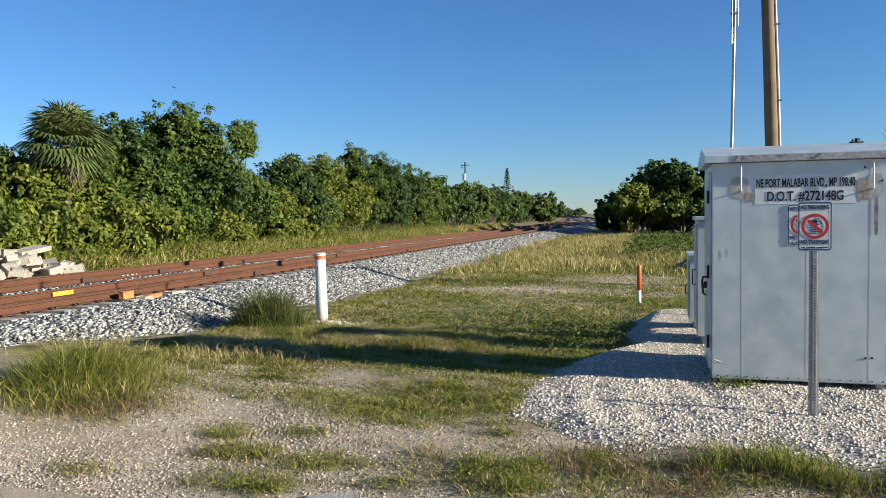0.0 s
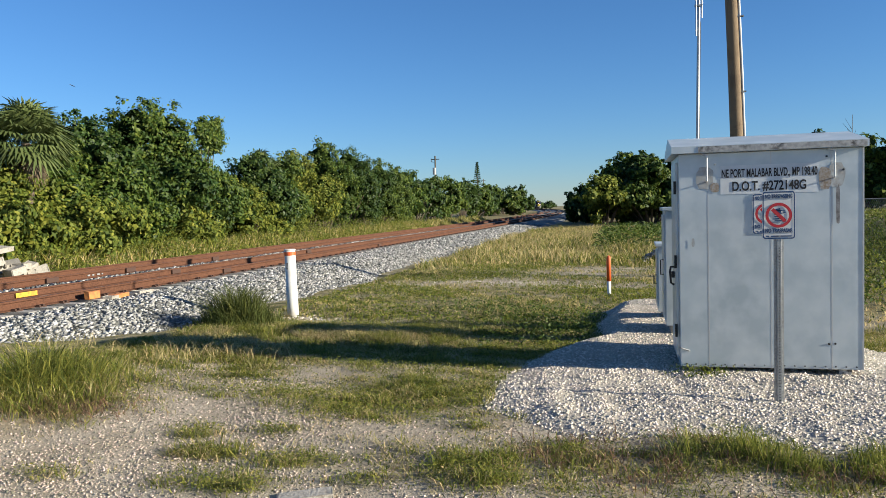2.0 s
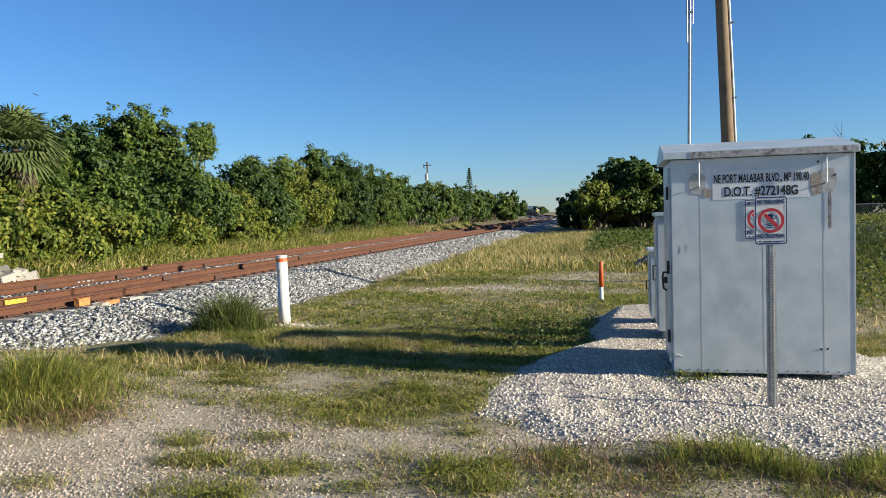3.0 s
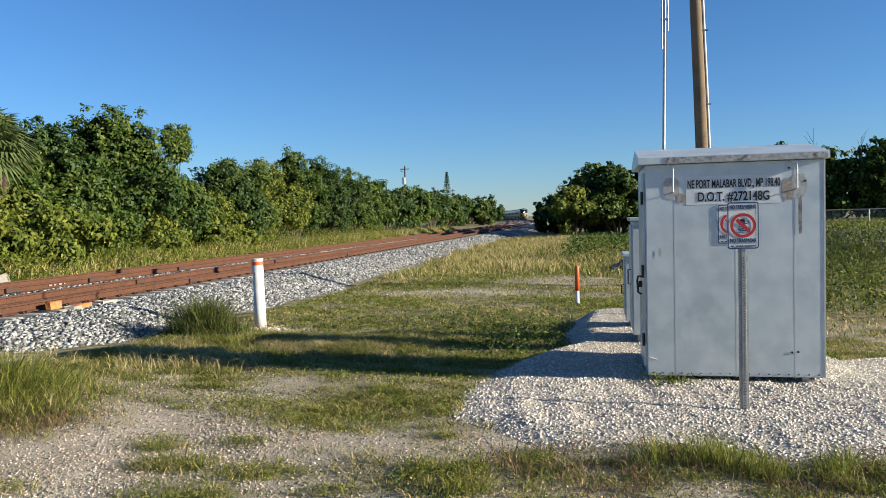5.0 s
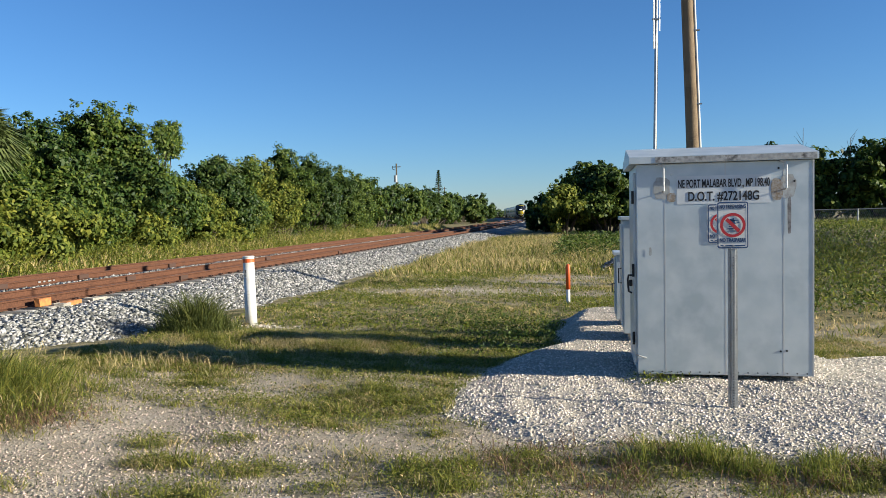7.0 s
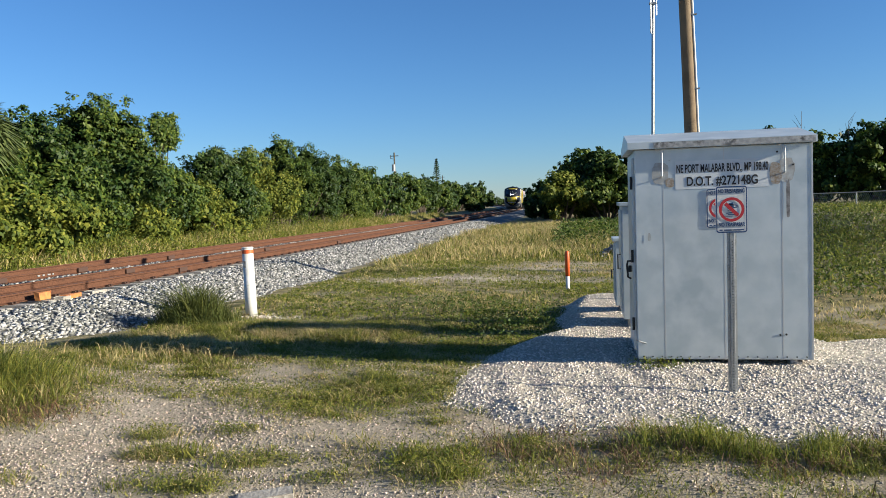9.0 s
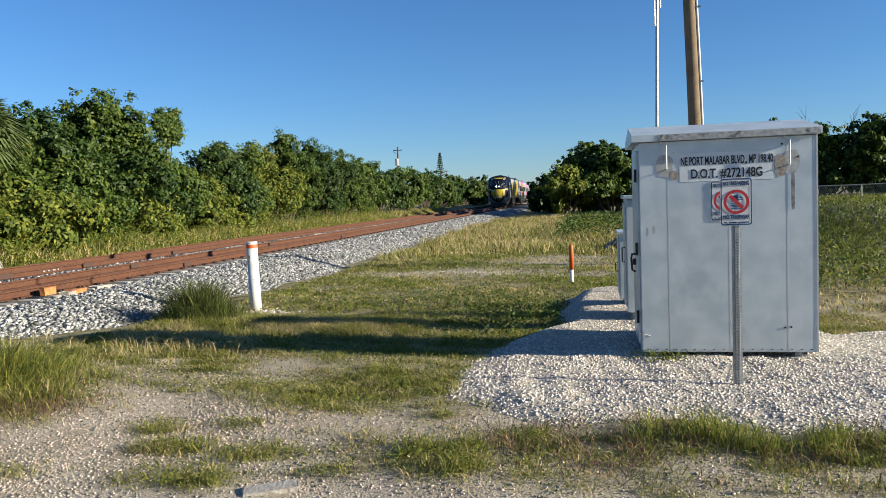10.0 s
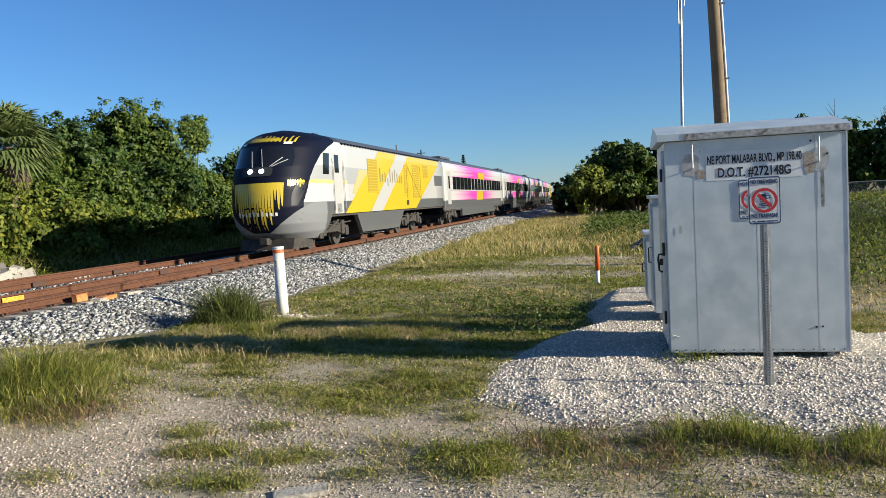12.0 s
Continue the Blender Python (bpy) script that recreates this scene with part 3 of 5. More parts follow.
    blot("stain", 1.965, 1.90, 0.06, 0.11, M["rust_stain"], 4, "rusty adhesive stain")
    blot("stain", 2.085, 1.62, 0.018, 0.20, M["dark_stain"], 5, "dark run-down streak")
    blot("stain", 0.675, 1.26, 0.014, 0.045, M["grey_patch"], 6, "small grey scuff")
    for x in (0.68, 2.17):
        part("foot", box(x - 0.06, x + 0.06, HY0 + 0.05, HY0 + 0.2, -0.17, HZ0), M["aluminium_dirty"], h)
        part("foot", box(x - 0.06, x + 0.06, HY1 - 0.2, HY1 - 0.05, -0.17, HZ0), M["aluminium_dirty"], h)
    # door on the track side
    door = part("door", box(HX0 - 0.03, HX0, HY0 + 0.12, HY1 - 0.5, HZ0 + 0.08, HZ1 - 0.08, 0.006), M["aluminium"], h, "plain metal door")
    for z in (0.3, 1.05, 1.85):
        part("hinge", tube([(HX0 - 0.035, HY0 + 0.1, z - 0.07), (HX0 - 0.035, HY0 + 0.1, z + 0.07)], 0.014, 8), M["dark_metal"], door)
    part("handle", tube([(HX0 - 0.03, HY0 + 0.3, 0.98), (HX0 - 0.075, HY0 + 0.3, 0.98), (HX0 - 0.085, HY0 + 0.3, 0.93), (HX0 - 0.075, HY0 + 0.3, 0.80), (HX0 - 0.04, HY0 + 0.3, 0.78)], 0.012, 8), M["dark_metal"], door)
    part("padlock", box(HX0 - 0.07, HX0 - 0.035, HY0 + 0.27, HY0 + 0.32, 0.86, 0.93, 0.006), M["dark_metal"], door)
    part("hasp", tube([(HX0 + 0.09, HY0 - 0.004, 0.1), (HX0 + 0.01, HY0 - 0.03, 0.13), (HX0 - 0.02, HY0 - 0.02, 0.14)], 0.007, 6), M["galv"], h)
    return h


signal_house()
wall_sign = thing("warning_sign", pose(0, 0, 0), "no trespassing sign fixed flat on the signal house wall", "sign")
no_trespassing(wall_sign, 1.405, HY0 - 0.007, 1.55, 0.275, 0.42)

sign = thing("sign_post", pose(1.31, 7.3, -0.14), "no trespassing sign on a perforated galvanised steel post in white gravel", "sign")
bm = prism(((-0.042, 0.012), (-0.042, 0.008), (-0.024, 0.006), (-0.017, -0.022), (0.017, -0.022), (0.024, 0.006), (0.042, 0.008), (0.042, 0.012), (0.021, 0.010), (0.014, -0.018), (-0.014, -0.018), (-0.021, 0.010)), 2.03, "z", -0.25)
part("post", bm, M["galv"], sign)
for i in range(55):
    z = 0.03 + i * 0.0254
    part("hole", tube([(0, -0.0222, z), (0, -0.0232, z)], 0.0055, 6), M["dark_metal"], sign)
no_trespassing(sign, -0.005, -0.029, 1.695, 0.275, 0.43)
for z in (1.51, 1.87):
    part("bolt", tube([(0, -0.03, z), (0, -0.042, z)], 0.008, 6), M["galv"], sign)


def cabinet(x, y, w, d, h, label):
    c = thing("signal_cabinet", pose(x, y, -0.14), label, "cabinet", "signal cabinets behind the house")
    part("body", box(0, w, 0, d, 0.12, h, 0.01), M["aluminium"], c)
    part("lid", box(-0.04, w + 0.04, -0.04, d + 0.04, h, h + 0.05, 0.008), M["aluminium"], c)
    part("door", box(-0.02, 0, 0.06, d - 0.06, 0.2, h - 0.06, 0.004), M["aluminium"], c)
    part("handle", tube([(-0.02, 0.15, h * 0.6), (-0.06, 0.15, h * 0.6), (-0.06, 0.15, h * 0.48), (-0.02, 0.15, h * 0.48)], 0.01, 6), M["dark_metal"], c)
    part("plinth", box(0.06, w - 0.06, 0.06, d - 0.06, -0.1, 0.12), M["concrete"], c)


cabinet(0.50, 10.95, 0.95, 0.75, 1.72, "grey metal signal cabinet on a concrete plinth")
cabinet(0.45, 12.35, 0.8, 0.6, 1.15, "low grey metal signal cabinet on a concrete plinth")

pole = thing("utility_pole", pose(2.89, 22, -0.4), "weathered timber utility pole with a conduit", "utility pole")
part("pole", tube([(0.12, 0, -0.5), (0.05, 0, 2), (0.0, 0, 3.8), (-0.05, 0, 5.5), (-0.12, 0, 7.6), (-0.2, 0, 10.5)], [0.185, 0.18, 0.172, 0.165, 0.158, 0.145], 14), M["wood_pole"], pole, smooth=True)
part("conduit", tube([(0.33, -0.05, -0.3), (0.25, -0.05, 2), (0.19, -0.05, 3.8), (0.14, -0.05, 5.5), (0.065, -0.05, 7.6), (-0.02, -0.05, 10.3)], 0.033, 8), M["white_plastic"], pole, "pale plastic conduit", True)
for z, x in ((3.0, 0.2), (5.0, 0.14), (7.0, 0.09), (9.0, 0.02)):
    part("strap", box(x - 0.12, x + 0.1, -0.1, 0.0, z, z + 0.03), M["galv"], pole)

mast = thing("antenna_mast", pose(1.19, 14, -0.2), "thin grey antenna mast behind the signal house", "antenna mast")
part("mast", tube([(0, 0, -0.2), (0.0, 0, 2.5), (0.05, 0, 5.2), (0.07, 0, 7.0)], [0.03, 0.028, 0.026, 0.024], 8), M["galv"], mast, smooth=True)
for x, z0, z1 in ((0.0, 4.75, 6.2), (0.10, 5.05, 6.4)):
    part("dipole", tube([(x, -0.04, z0), (x + 0.01, -0.04, z1)], 0.012, 6), M["galv"], mast)
for z in (5.25, 5.9):
    part("bracket", box(-0.02, 0.12, -0.05, 0.0, z, z + 0.03), M["galv"], mast)
part("cable", tube([(0.03, 0.03, 0), (0.03, 0.03, 2.5), (0.08, 0.03, 5.0)], 0.007, 5), M["dark_metal"], mast)

vent = thing("casing_vent_post", pose(-6.5, 13.9, -0.36, 0, -1.2, 0), "white plastic vent post with an orange band at its top", "marker post")
part("pipe", tube([(0, 0, -0.2), (0, 0, 0.62), (0.004, 0, 0.625), (0.004, 0, 1.32)], [0.112, 0.112, 0.107, 0.107], 20), M["white_plastic"], vent, smooth=True)
part("band", tube([(0.004, 0, 1.22), (0.004, 0, 1.29)], 0.111, 20), M["orange"], vent, "orange band")
part("cap", tube([(0.004, 0, 1.32), (0.004, 0, 1.335), (0.004, 0, 1.345)], [0.115, 0.115, 0.1], 20), M["white_plastic"], vent)
part("label", box(-0.05, 0.0, -0.111, -0.104, 0.95, 1.08), M["aluminium_dirty"], vent)

marker = thing("pipeline_marker", pose(-0.44, 17.5, -0.38), "slim orange and white pipeline marker post", "marker post")
part("post", tube([(0, 0, -0.2), (0, 0, 0.34)], 0.045, 12), M["white_plastic"], marker, smooth=True)
part("sleeve", tube([(0, 0, 0.34), (0, 0, 0.86), (0, 0, 0.9), (0, 0, 0.92)], [0.052, 0.052, 0.04, 0.015], 12), M["orange"], marker, "orange sleeve", True)


# ---- the train: nose at local y = 0, body runs along +y, rail top at z = 0 ----
CAR_Z = ([0.42, 0.7, 1.0, 1.3, 3.6, 3.9, 4.05, 4.2, 4.32, 4.4], [1.20, 1.38, 1.48, 1.525, 1.525, 1.47, 1.36, 1.10, 0.75, 0.35])
NOSE_FRONT = ([0.42, 0.67, 1.0, 1.58, 2.2, 2.6, 3.0, 3.68, 4.0, 4.25, 4.4], [1.8, 1.3, 1.02, 0.88, 0.92, 1.02, 1.2, 1.62, 2.0, 2.5, 3.4])
NOSE_REACH = ([0.42, 1.4, 2.6, 3.6, 4.4], [1.8, 1.95, 1.95, 2.1, 1.8])
NOSE_POWER = 2.15
FLAT = ([0.4, 4.5], [0.0, 0.0]), ([0.4, 4.5], [0.12, 0.12])


def nose_y(x, z):
    """How far the nose's skin lies behind its tip at x, z."""
    w = np.interp(z, *CAR_Z)
    q = np.clip(np.abs(x) / w, 0, 1)
    return np.interp(z, *NOSE_FRONT) + np.interp(z, *NOSE_REACH) * (1 - (1 - q ** NOSE_POWER) ** (1 / NOSE_POWER))


def car_shell(name, length, front, reach, fine, paint, slots, parent, zmin):
    """A shell stacked from plan outlines: front tells how far the end lies back at each height."""
    step = 0.035 if fine else 0.12
    zs = np.concatenate([np.arange(zmin, 4.0, step), [4.0, 4.05, 4.1, 4.15, 4.2, 4.26, 4.32, 4.36, 4.4]])
    a = np.linspace(0, np.pi / 2, 36 if fine else 7)
    e = 2 / NOSE_POWER
    sx, sy = np.sin(a) ** e, 1 - np.cos(a) ** e
    extra = np.concatenate([np.arange(0.04, 4.0, 0.04 if fine else 1.0), np.arange(4.0, length - 3, 1.5), [length - 2.2]])
    rows = []
    for z in zs:
        w, y0, c = np.interp(z, *CAR_Z), np.interp(z, *front), np.interp(z, *reach)
        x = np.concatenate([w * sx, np.full(len(extra), w)])
        y = np.concatenate([y0 + c * sy, y0 + c + (length - y0 - c) * extra / (length - 2.2)])
        rows.append(np.stack([np.concatenate([-x[:0:-1], x]), np.concatenate([y[:0:-1], y]), np.full(2 * len(x) - 1, z)], -1))
    v = np.array(rows)
    if fine:
        # let the grid follow the edges of the paint
        h = (v.shape[1] - 1) // 2
        for i, z in enumerate(zs):
            for cols in (np.arange(0, h), np.arange(h + 1, v.shape[1])):
                goal = np.interp(z, *HOOD)
                j = cols[np.argmin(np.abs(v[i, cols, 1] - goal))]
                v[i, j, 1] = goal
        for j in range(v.shape[1]):
            gap = v[:, j, 2] - chin_line(np.abs(v[:, j, 0]))
            i = int(np.argmin(np.abs(gap)))
            if v[i, j, 1] < 3.0:
                v[i, j, 2] -= gap[i]
    n, k = v.shape[:2]
    idx = np.arange(n * k).reshape(n, k)
    f = np.stack([idx[:-1, :-1], idx[:-1, 1:], idx[1:, 1:], idx[1:, :-1]], -1).reshape(-1, 4)
    flat = v.reshape(-1, 3)
    c = flat[f].mean(1)
    mi = paint(c[:, 0], c[:, 1], c[:, 2])
    keep = mi >= 0
    f, mi = f[keep], mi[keep]
    ends = np.stack([idx[:-1, 0], idx[1:, 0], idx[1:, -1], idx[:-1, -1]], -1)
    h = (k - 1) // 2
    top = np.array([[idx[-1, h - j], idx[-1, h - j - 1], idx[-1, h + j + 1], idx[-1, h + j]] for j in range(1, h)])
    f = np.concatenate([f, ends, top])
    mi = np.concatenate([mi, np.full(len(ends), 0), np.full(len(top), 5)])
    return add_mesh(name, flat, f, None, parent, slots=slots, index=mi, smooth=True)


LOCO_SLOTS = [M[k] for k in ("navy", "white_paint", "yellow_paint", "grey_paint", "silver_paint", "roof_paint", "light_grey_paint", "nose_livery")]


HOOD = ([1.0, 1.71, 2.58, 3.0, 3.45, 3.75, 4.0, 4.4], [1.75, 1.85, 2.3, 2.7, 3.3, 4.1, 5.0, 5.6])


def chin_line(ax):
    """Height of the upper edge of the silver chin."""
    return 0.72 + 0.98 * np.clip((ax - 0.3) / 1.2, 0, 1) ** 1.15


def loco_paint(x, y, z):
    ax = np.abs(x)
    mi = np.full(x.shape, 1)
    mi[z < 1.72] = 3
    mi[(z > 2.52) & (z < 3.04) & (y < 8.3)] = 6
    mi[(z > 2.38) & (z < 2.52) & (y < 8.0)] = 6
    mi[z > 4.0] = 5
    edge = np.interp(z, *HOOD)
    mi[y < edge] = 0
    chin = z < chin_line(ax)
    mi[chin & (y < 3.6)] = 4
    mi[(z < 1.72) & (y >= edge) & (y < 3.6)] = 4
    mi[y < 5.9] = 7
    mi[(y >= 3.6) & (y < 5.9) & (z < 1.72)] = 3
    mi[(z < 1.22) & (y > 3.6 + 0.6 * (z - 0.4))] = -1
    return mi


def paint_pane(parent, name, y0, y1, z0, z1, m, side, skew=0.0, lift=0.006, label=""):
    """A flush panel on a car's side, its top shifted along by skew."""
    x = side * (1.525 + lift)
    q = [(x, y0, z0), (x, y1, z0), (x, y1 + skew, z1), (x, y0 + skew, z1)]
    return add_mesh(name, q + [(p[0] - side * (lift + 0.02), p[1], p[2]) for p in q], [(0, 1, 2, 3), (0, 4, 5, 1), (1, 5, 6, 2), (2, 6, 7, 3), (3, 7, 4, 0)], m, parent, label)


def nose_strip(parent, name, outline, m, lift=0.008, rows=8, label=""):
    """A painted patch that follows the nose: outline is (z, x_left, x_right) from bottom to top."""
    zs = np.linspace(outline[0][0], outline[-1][0], rows)
    left = np.interp(zs, [o[0] for o in outline], [o[1] for o in outline])
    right = np.interp(zs, [o[0] for o in outline], [o[2] for o in outline])
    cols = max(2, int(np.max(right - left) / 0.12) + 2)
    v, f = [], []
    for i, z in enumerate(zs):
        for j in range(cols):
            x = left[i] + (right[i] - left[i]) * j / (cols - 1)
            v.append((x, float(nose_y(x, z)) - lift, z))
            if i and j:
                f.append(((i - 1) * cols + j - 1, (i - 1) * cols + j, i * cols + j, i * cols + j - 1))
    return add_mesh(name, v, f, m, parent, label, smooth=True)


def bogie(parent, y, base):
    b = part("bogie", box(-1.12, 1.12, y - base / 2 - 0.35, y + base / 2 + 0.35, 0.52, 0.72, 0.02), M["bogie"], parent, "sooty steel bogie")
    for side in (-1, 1):
        part("side_frame", prism(((y - base / 2 - 0.45, 0.50), (y - base / 2 - 0.1, 0.36), (y - 0.5, 0.55), (y + 0.5, 0.55), (y + base / 2 + 0.1, 0.36), (y + base / 2 + 0.45, 0.5),
                                  (y + base / 2 + 0.4, 0.74), (y + 0.6, 0.86), (y - 0.6, 0.86), (y - base / 2 - 0.4, 0.74)), 0.14, "x", side * 1.12 - 0.07), M["bogie"], b)
        for dy in (-base / 2, base / 2):
            part("wheel", tube([(side * 0.68, y + dy, 0.5), (side * 0.72, y + dy, 0.5), (side * 0.82, y + dy, 0.5)], [0.53, 0.5, 0.5], 24), M["wheel"], b)
            part("axle_box", box(side * 1.2 - 0.1, side * 1.2 + 0.1, y + dy - 0.17, y + dy + 0.17, 0.36, 0.66, 0.03), M["bogie"], b)
            part("spring", tube([(side * 1.2, y + dy * 0.72, 0.45), (side * 1.2, y + dy * 0.72, 0.98)], 0.12, 10), M["bogie"], b)
        part("damper", tube([(side * 1.25, y - 0.9, 0.55), (side * 1.25, y + 0.5, 0.98)], 0.05, 8), M["bogie"], b)
        part("brake_pipe", tube([(side * 1.22, y - base / 2 - 0.6, 0.9), (side * 1.22, y, 0.82), (side * 1.22, y + base / 2 + 0.6, 0.9)], 0.03, 6), M["bogie"], b)


LOCO_LEN, COACH_LEN = 23.1, 25.9


def locomotive(label):
    lo = thing("locomotive", Matrix(), label, "locomotive", "train")
    car_shell("body", LOCO_LEN, NOSE_FRONT, NOSE_REACH, True, loco_paint, LOCO_SLOTS, lo, 0.42)
    part("floor", box(-1.45, 1.45, 3.5, LOCO_LEN, 1.14, 1.21), M["bogie"], lo)
    screen = nose_strip(lo, "windscreen", ((2.98, -1.08, 1.08), (3.3, -1.10, 1.10), (3.72, -1.0, 1.0)), M["glass_dark"], 0.010, 10, "dark glossy windscreen")
    nose_strip(screen, "mullion", ((2.98, -0.025, 0.025), (3.72, -0.025, 0.025)), M["navy"], 0.03)
    for x0, x1, z1 in ((-0.15, -0.30, 3.55), (0.22, 0.06, 3.6), (0.45, 0.80, 3.30), (0.52, 0.95, 3.22)):
        part("wiper", tube([(x, float(nose_y(x, z)) - 0.04, z) for x, z in ((x0, 2.98), ((x0 + x1) / 2, (2.98 + z1) / 2), (x1, z1))], 0.014, 6), M["light_grey_paint"], screen)
    housing = nose_strip(lo, "lamp_housing", ((2.66, -0.48, 0.48), (2.72, -0.56, 0.56), (2.94, -0.56, 0.56), (2.98, -0.46, 0.46)), M["dark_metal"], 0.03, 6)
    for x in (-0.2, 0.2):
        y = float(nose_y(x, 2.82))
        part("headlight", tube([(x, y + 0.05, 2.82), (x, y - 0.04, 2.82), (x, y - 0.055, 2.82)], [0.09, 0.09, 0.06], 18), M["lamp_glow"], housing, "lit round headlight")
    # yellow drips below the screen and rays above it
    r = random.Random(4)
    nose_strip(lo, "yellow_brow", ((1.75, -0.06, 0.10), (1.95, -0.16, 0.20), (2.30, -0.28, 0.30), (2.34, -0.45, 0.45), (2.38, -0.82, 0.82), (2.43, -0.85, 0.85)), M["yellow_paint"], 0.008, 12)
    for i in range(19):
        x = -0.86 + i * 0.0955
        low = 0.78 + 0.18 * r.random() + 1.25 * max(0, abs(x + 0.02) - 0.42) ** 0.75 + (0.45 if i % 3 == 1 else 0)
        nose_strip(lo, "yellow_drip", ((low, x - 0.010, x + 0.010), (low + 0.3, x - 0.034, x + 0.034), (2.2, x - 0.046, x + 0.046), (2.42, x - 0.055, x + 0.055)), M["yellow_paint"], 0.009, 9)
    nose_strip(lo, "yellow_crown", ((3.90, -0.55, 0.55), (4.02, -0.5, 0.5)), M["yellow_paint"], 0.008, 4)
    for i in range(15):
        x = -0.98 + i * 0.14
        hi = 4.02 + 0.16 * r.random() * (1 - 0.6 * abs(x))
        nose_strip(lo, "yellow_ray", ((3.88 - 0.03 * abs(x), x - 0.035, x + 0.035), (hi, x - 0.02, x + 0.02)), M["yellow_paint"], 0.010, 5)
    for side in (-1, 1):
        # jagged yellow line that runs round to the side
        for i in range(7):
            x = side * (1.02 + i * 0.055)
            h = 0.16 * (0.4 + 0.6 * r.random())
            nose_strip(lo, "yellow_flash", ((2.40 - h, x - 0.012, x + 0.012), (2.48, x - 0.03, x + 0.03), (2.46 + h * 0.6, x - 0.01, x + 0.01)), M["yellow_paint"], 0.010, 5)
        nose_strip(lo, "number_board", ((3.78, side * 0.82 - 0.12, side * 0.82 + 0.12), (3.86, side * 0.82 - 0.12, side * 0.82 + 0.12)), M["label_white"], 0.012, 3, "plain pale number bars")
        nose_strip(lo, "marker_lamp", ((1.62, side * 1.16 - 0.07, side * 1.16 + 0.07), (2.0, side * 1.22 - 0.12, side * 1.22 + 0.14), (2.4, side * 1.26 - 0.03, side * 1.26 + 0.16)), M["navy"], 0.012, 6)
    for i, hgt in enumerate((0.17, 0.11, 0.11, 0.14, 0.17, 0.13, 0.17, 0.11, 0.11, 0.11)):
        x = -0.72 + i * 0.15
        nose_strip(lo, "word_mark", ((1.30, x, x + 0.07), (1.30 + hgt, x, x + 0.07)), M["label_white"], 0.014, 3, "pale word mark bar")
    part("pilot", prism(((1.5, 0.12), (3.3, 0.12), (3.5, 0.5), (1.7, 0.5)), 2.0, "x", -1.0), M["bogie"], lo, "dark pilot under the nose")
    part("coupler", box(-0.15, 0.15, 1.3, 1.9, 0.3, 0.55, 0.03), M["bogie"], lo)
    for side in (-1, 1):
        paint_pane(lo, "side_window", 3.35, 3.95, 2.72, 3.5, M["glass_dark"], side, 0.12)
        d = paint_pane(lo, "door", 4.4, 5.35, 1.25, 3.55, M["white_paint"], side)
        paint_pane(d, "door_window", 4.55, 5.0, 2.8, 3.48, M["glass_dark"], side, 0, 0.012)
        for y in (4.32, 5.45):
            part("grab_rail", tube([(side * 1.53, y, 1.3), (side * 1.58, y, 1.45), (side * 1.58, y, 3.2), (side * 1.53, y, 3.35)], 0.018, 6), M["silver_paint"], d)
        paint_pane(lo, "step_well", 4.65, 5.15, 1.28, 1.62, M["dark_metal"], side)
        field = add_mesh("yellow_field", [(side * 1.531, y, z) for y, z in ((5.5, 1.23), (16.4, 1.23), (21.9, 3.62), (22.1, 3.7), (22.1, 3.62), (22.1, 3.62), (9.9, 3.62))][:3] + [(side * 1.531, 9.8, 3.62)],
                         [(0, 1, 2, 3)], M["yellow_paint"], lo, "yellow slanted livery field")
        add_mesh("yellow_top", [(side * 1.531, 9.8, 3.62), (side * 1.531, 21.9, 3.62), (side * 1.478, 22.4, 3.9), (side * 1.478, 10.3, 3.9)], [(0, 1, 2, 3)], M["yellow_paint"], field)
        add_mesh("white_slash", [(side * 1.535, y, z) for y, z in ((8.7, 1.23), (10.4, 1.23), (14.7, 3.62), (12.7, 3.62))], [(0, 1, 2, 3)], M["white_paint"], field)
        add_mesh("white_slash", [(side * 1.535, 12.7, 3.62), (side * 1.535, 14.7, 3.62), (side * 1.482, 15.2, 3.9), (side * 1.482, 13.2, 3.9)], [(0, 1, 2, 3)], M["white_paint"], field)
        for y0, z0, z1, w in ((6.4, 2.0, 2.45, 1.5), (6.9, 2.45, 3.0, 2.0)):
            paint_pane(field, "pale_yellow_block", y0, y0 + w, z0, z1, M["pale_yellow"], side, 0.9 * (z1 - z0), 0.005)
        for y0, y1, z0, z1 in ((8.5, 9.9, 2.05, 3.5), (14.3, 15.1, 1.95, 3.45), (15.9, 17.3, 1.75, 3.5), (18.2, 19.3, 2.85, 3.55)):
            gr = paint_pane(lo, "grille", y0, y1, z0, z1, M["yellow_shade"], side, 0, 0.012)
            for i in range(int((z1 - z0) / 0.12)):
                z = z0 + 0.03 + i * 0.12
                paint_pane(gr, "louvre", y0 + 0.05, y1 - 0.05, z, z + 0.03, M["yellow_paint"], side, 0, 0.022)
        for y0, skew in ((14.75, 2.7), (17.45, -2.7), (14.75, 0), (17.5, 0)):
            paint_pane(lo, "brace", y0, y0 + 0.12, 1.75, 3.5, M["yellow_paint"], side, skew, 0.035)
        for i, hgt in enumerate((0.62, 0.36, 0.45, 0.36, 0.62, 0.5, 0.62, 0.45, 0.36, 0.36)):
            z0 = 2.35 if i == 3 else 2.52
            paint_pane(lo, "word_mark", 10.2 + i * 0.39, 10.34 + i * 0.39, z0, z0 + hgt, M["word_grey"], side, 0, 0.012)
        paint_pane(lo, "grey_band", 20.9, 22.9, 2.45, 3.05, M["grey_paint"], side)
        paint_pane(lo, "hatch", 14.6, 15.0, 1.42, 1.66, M["dark_metal"], side, 0, 0.012)
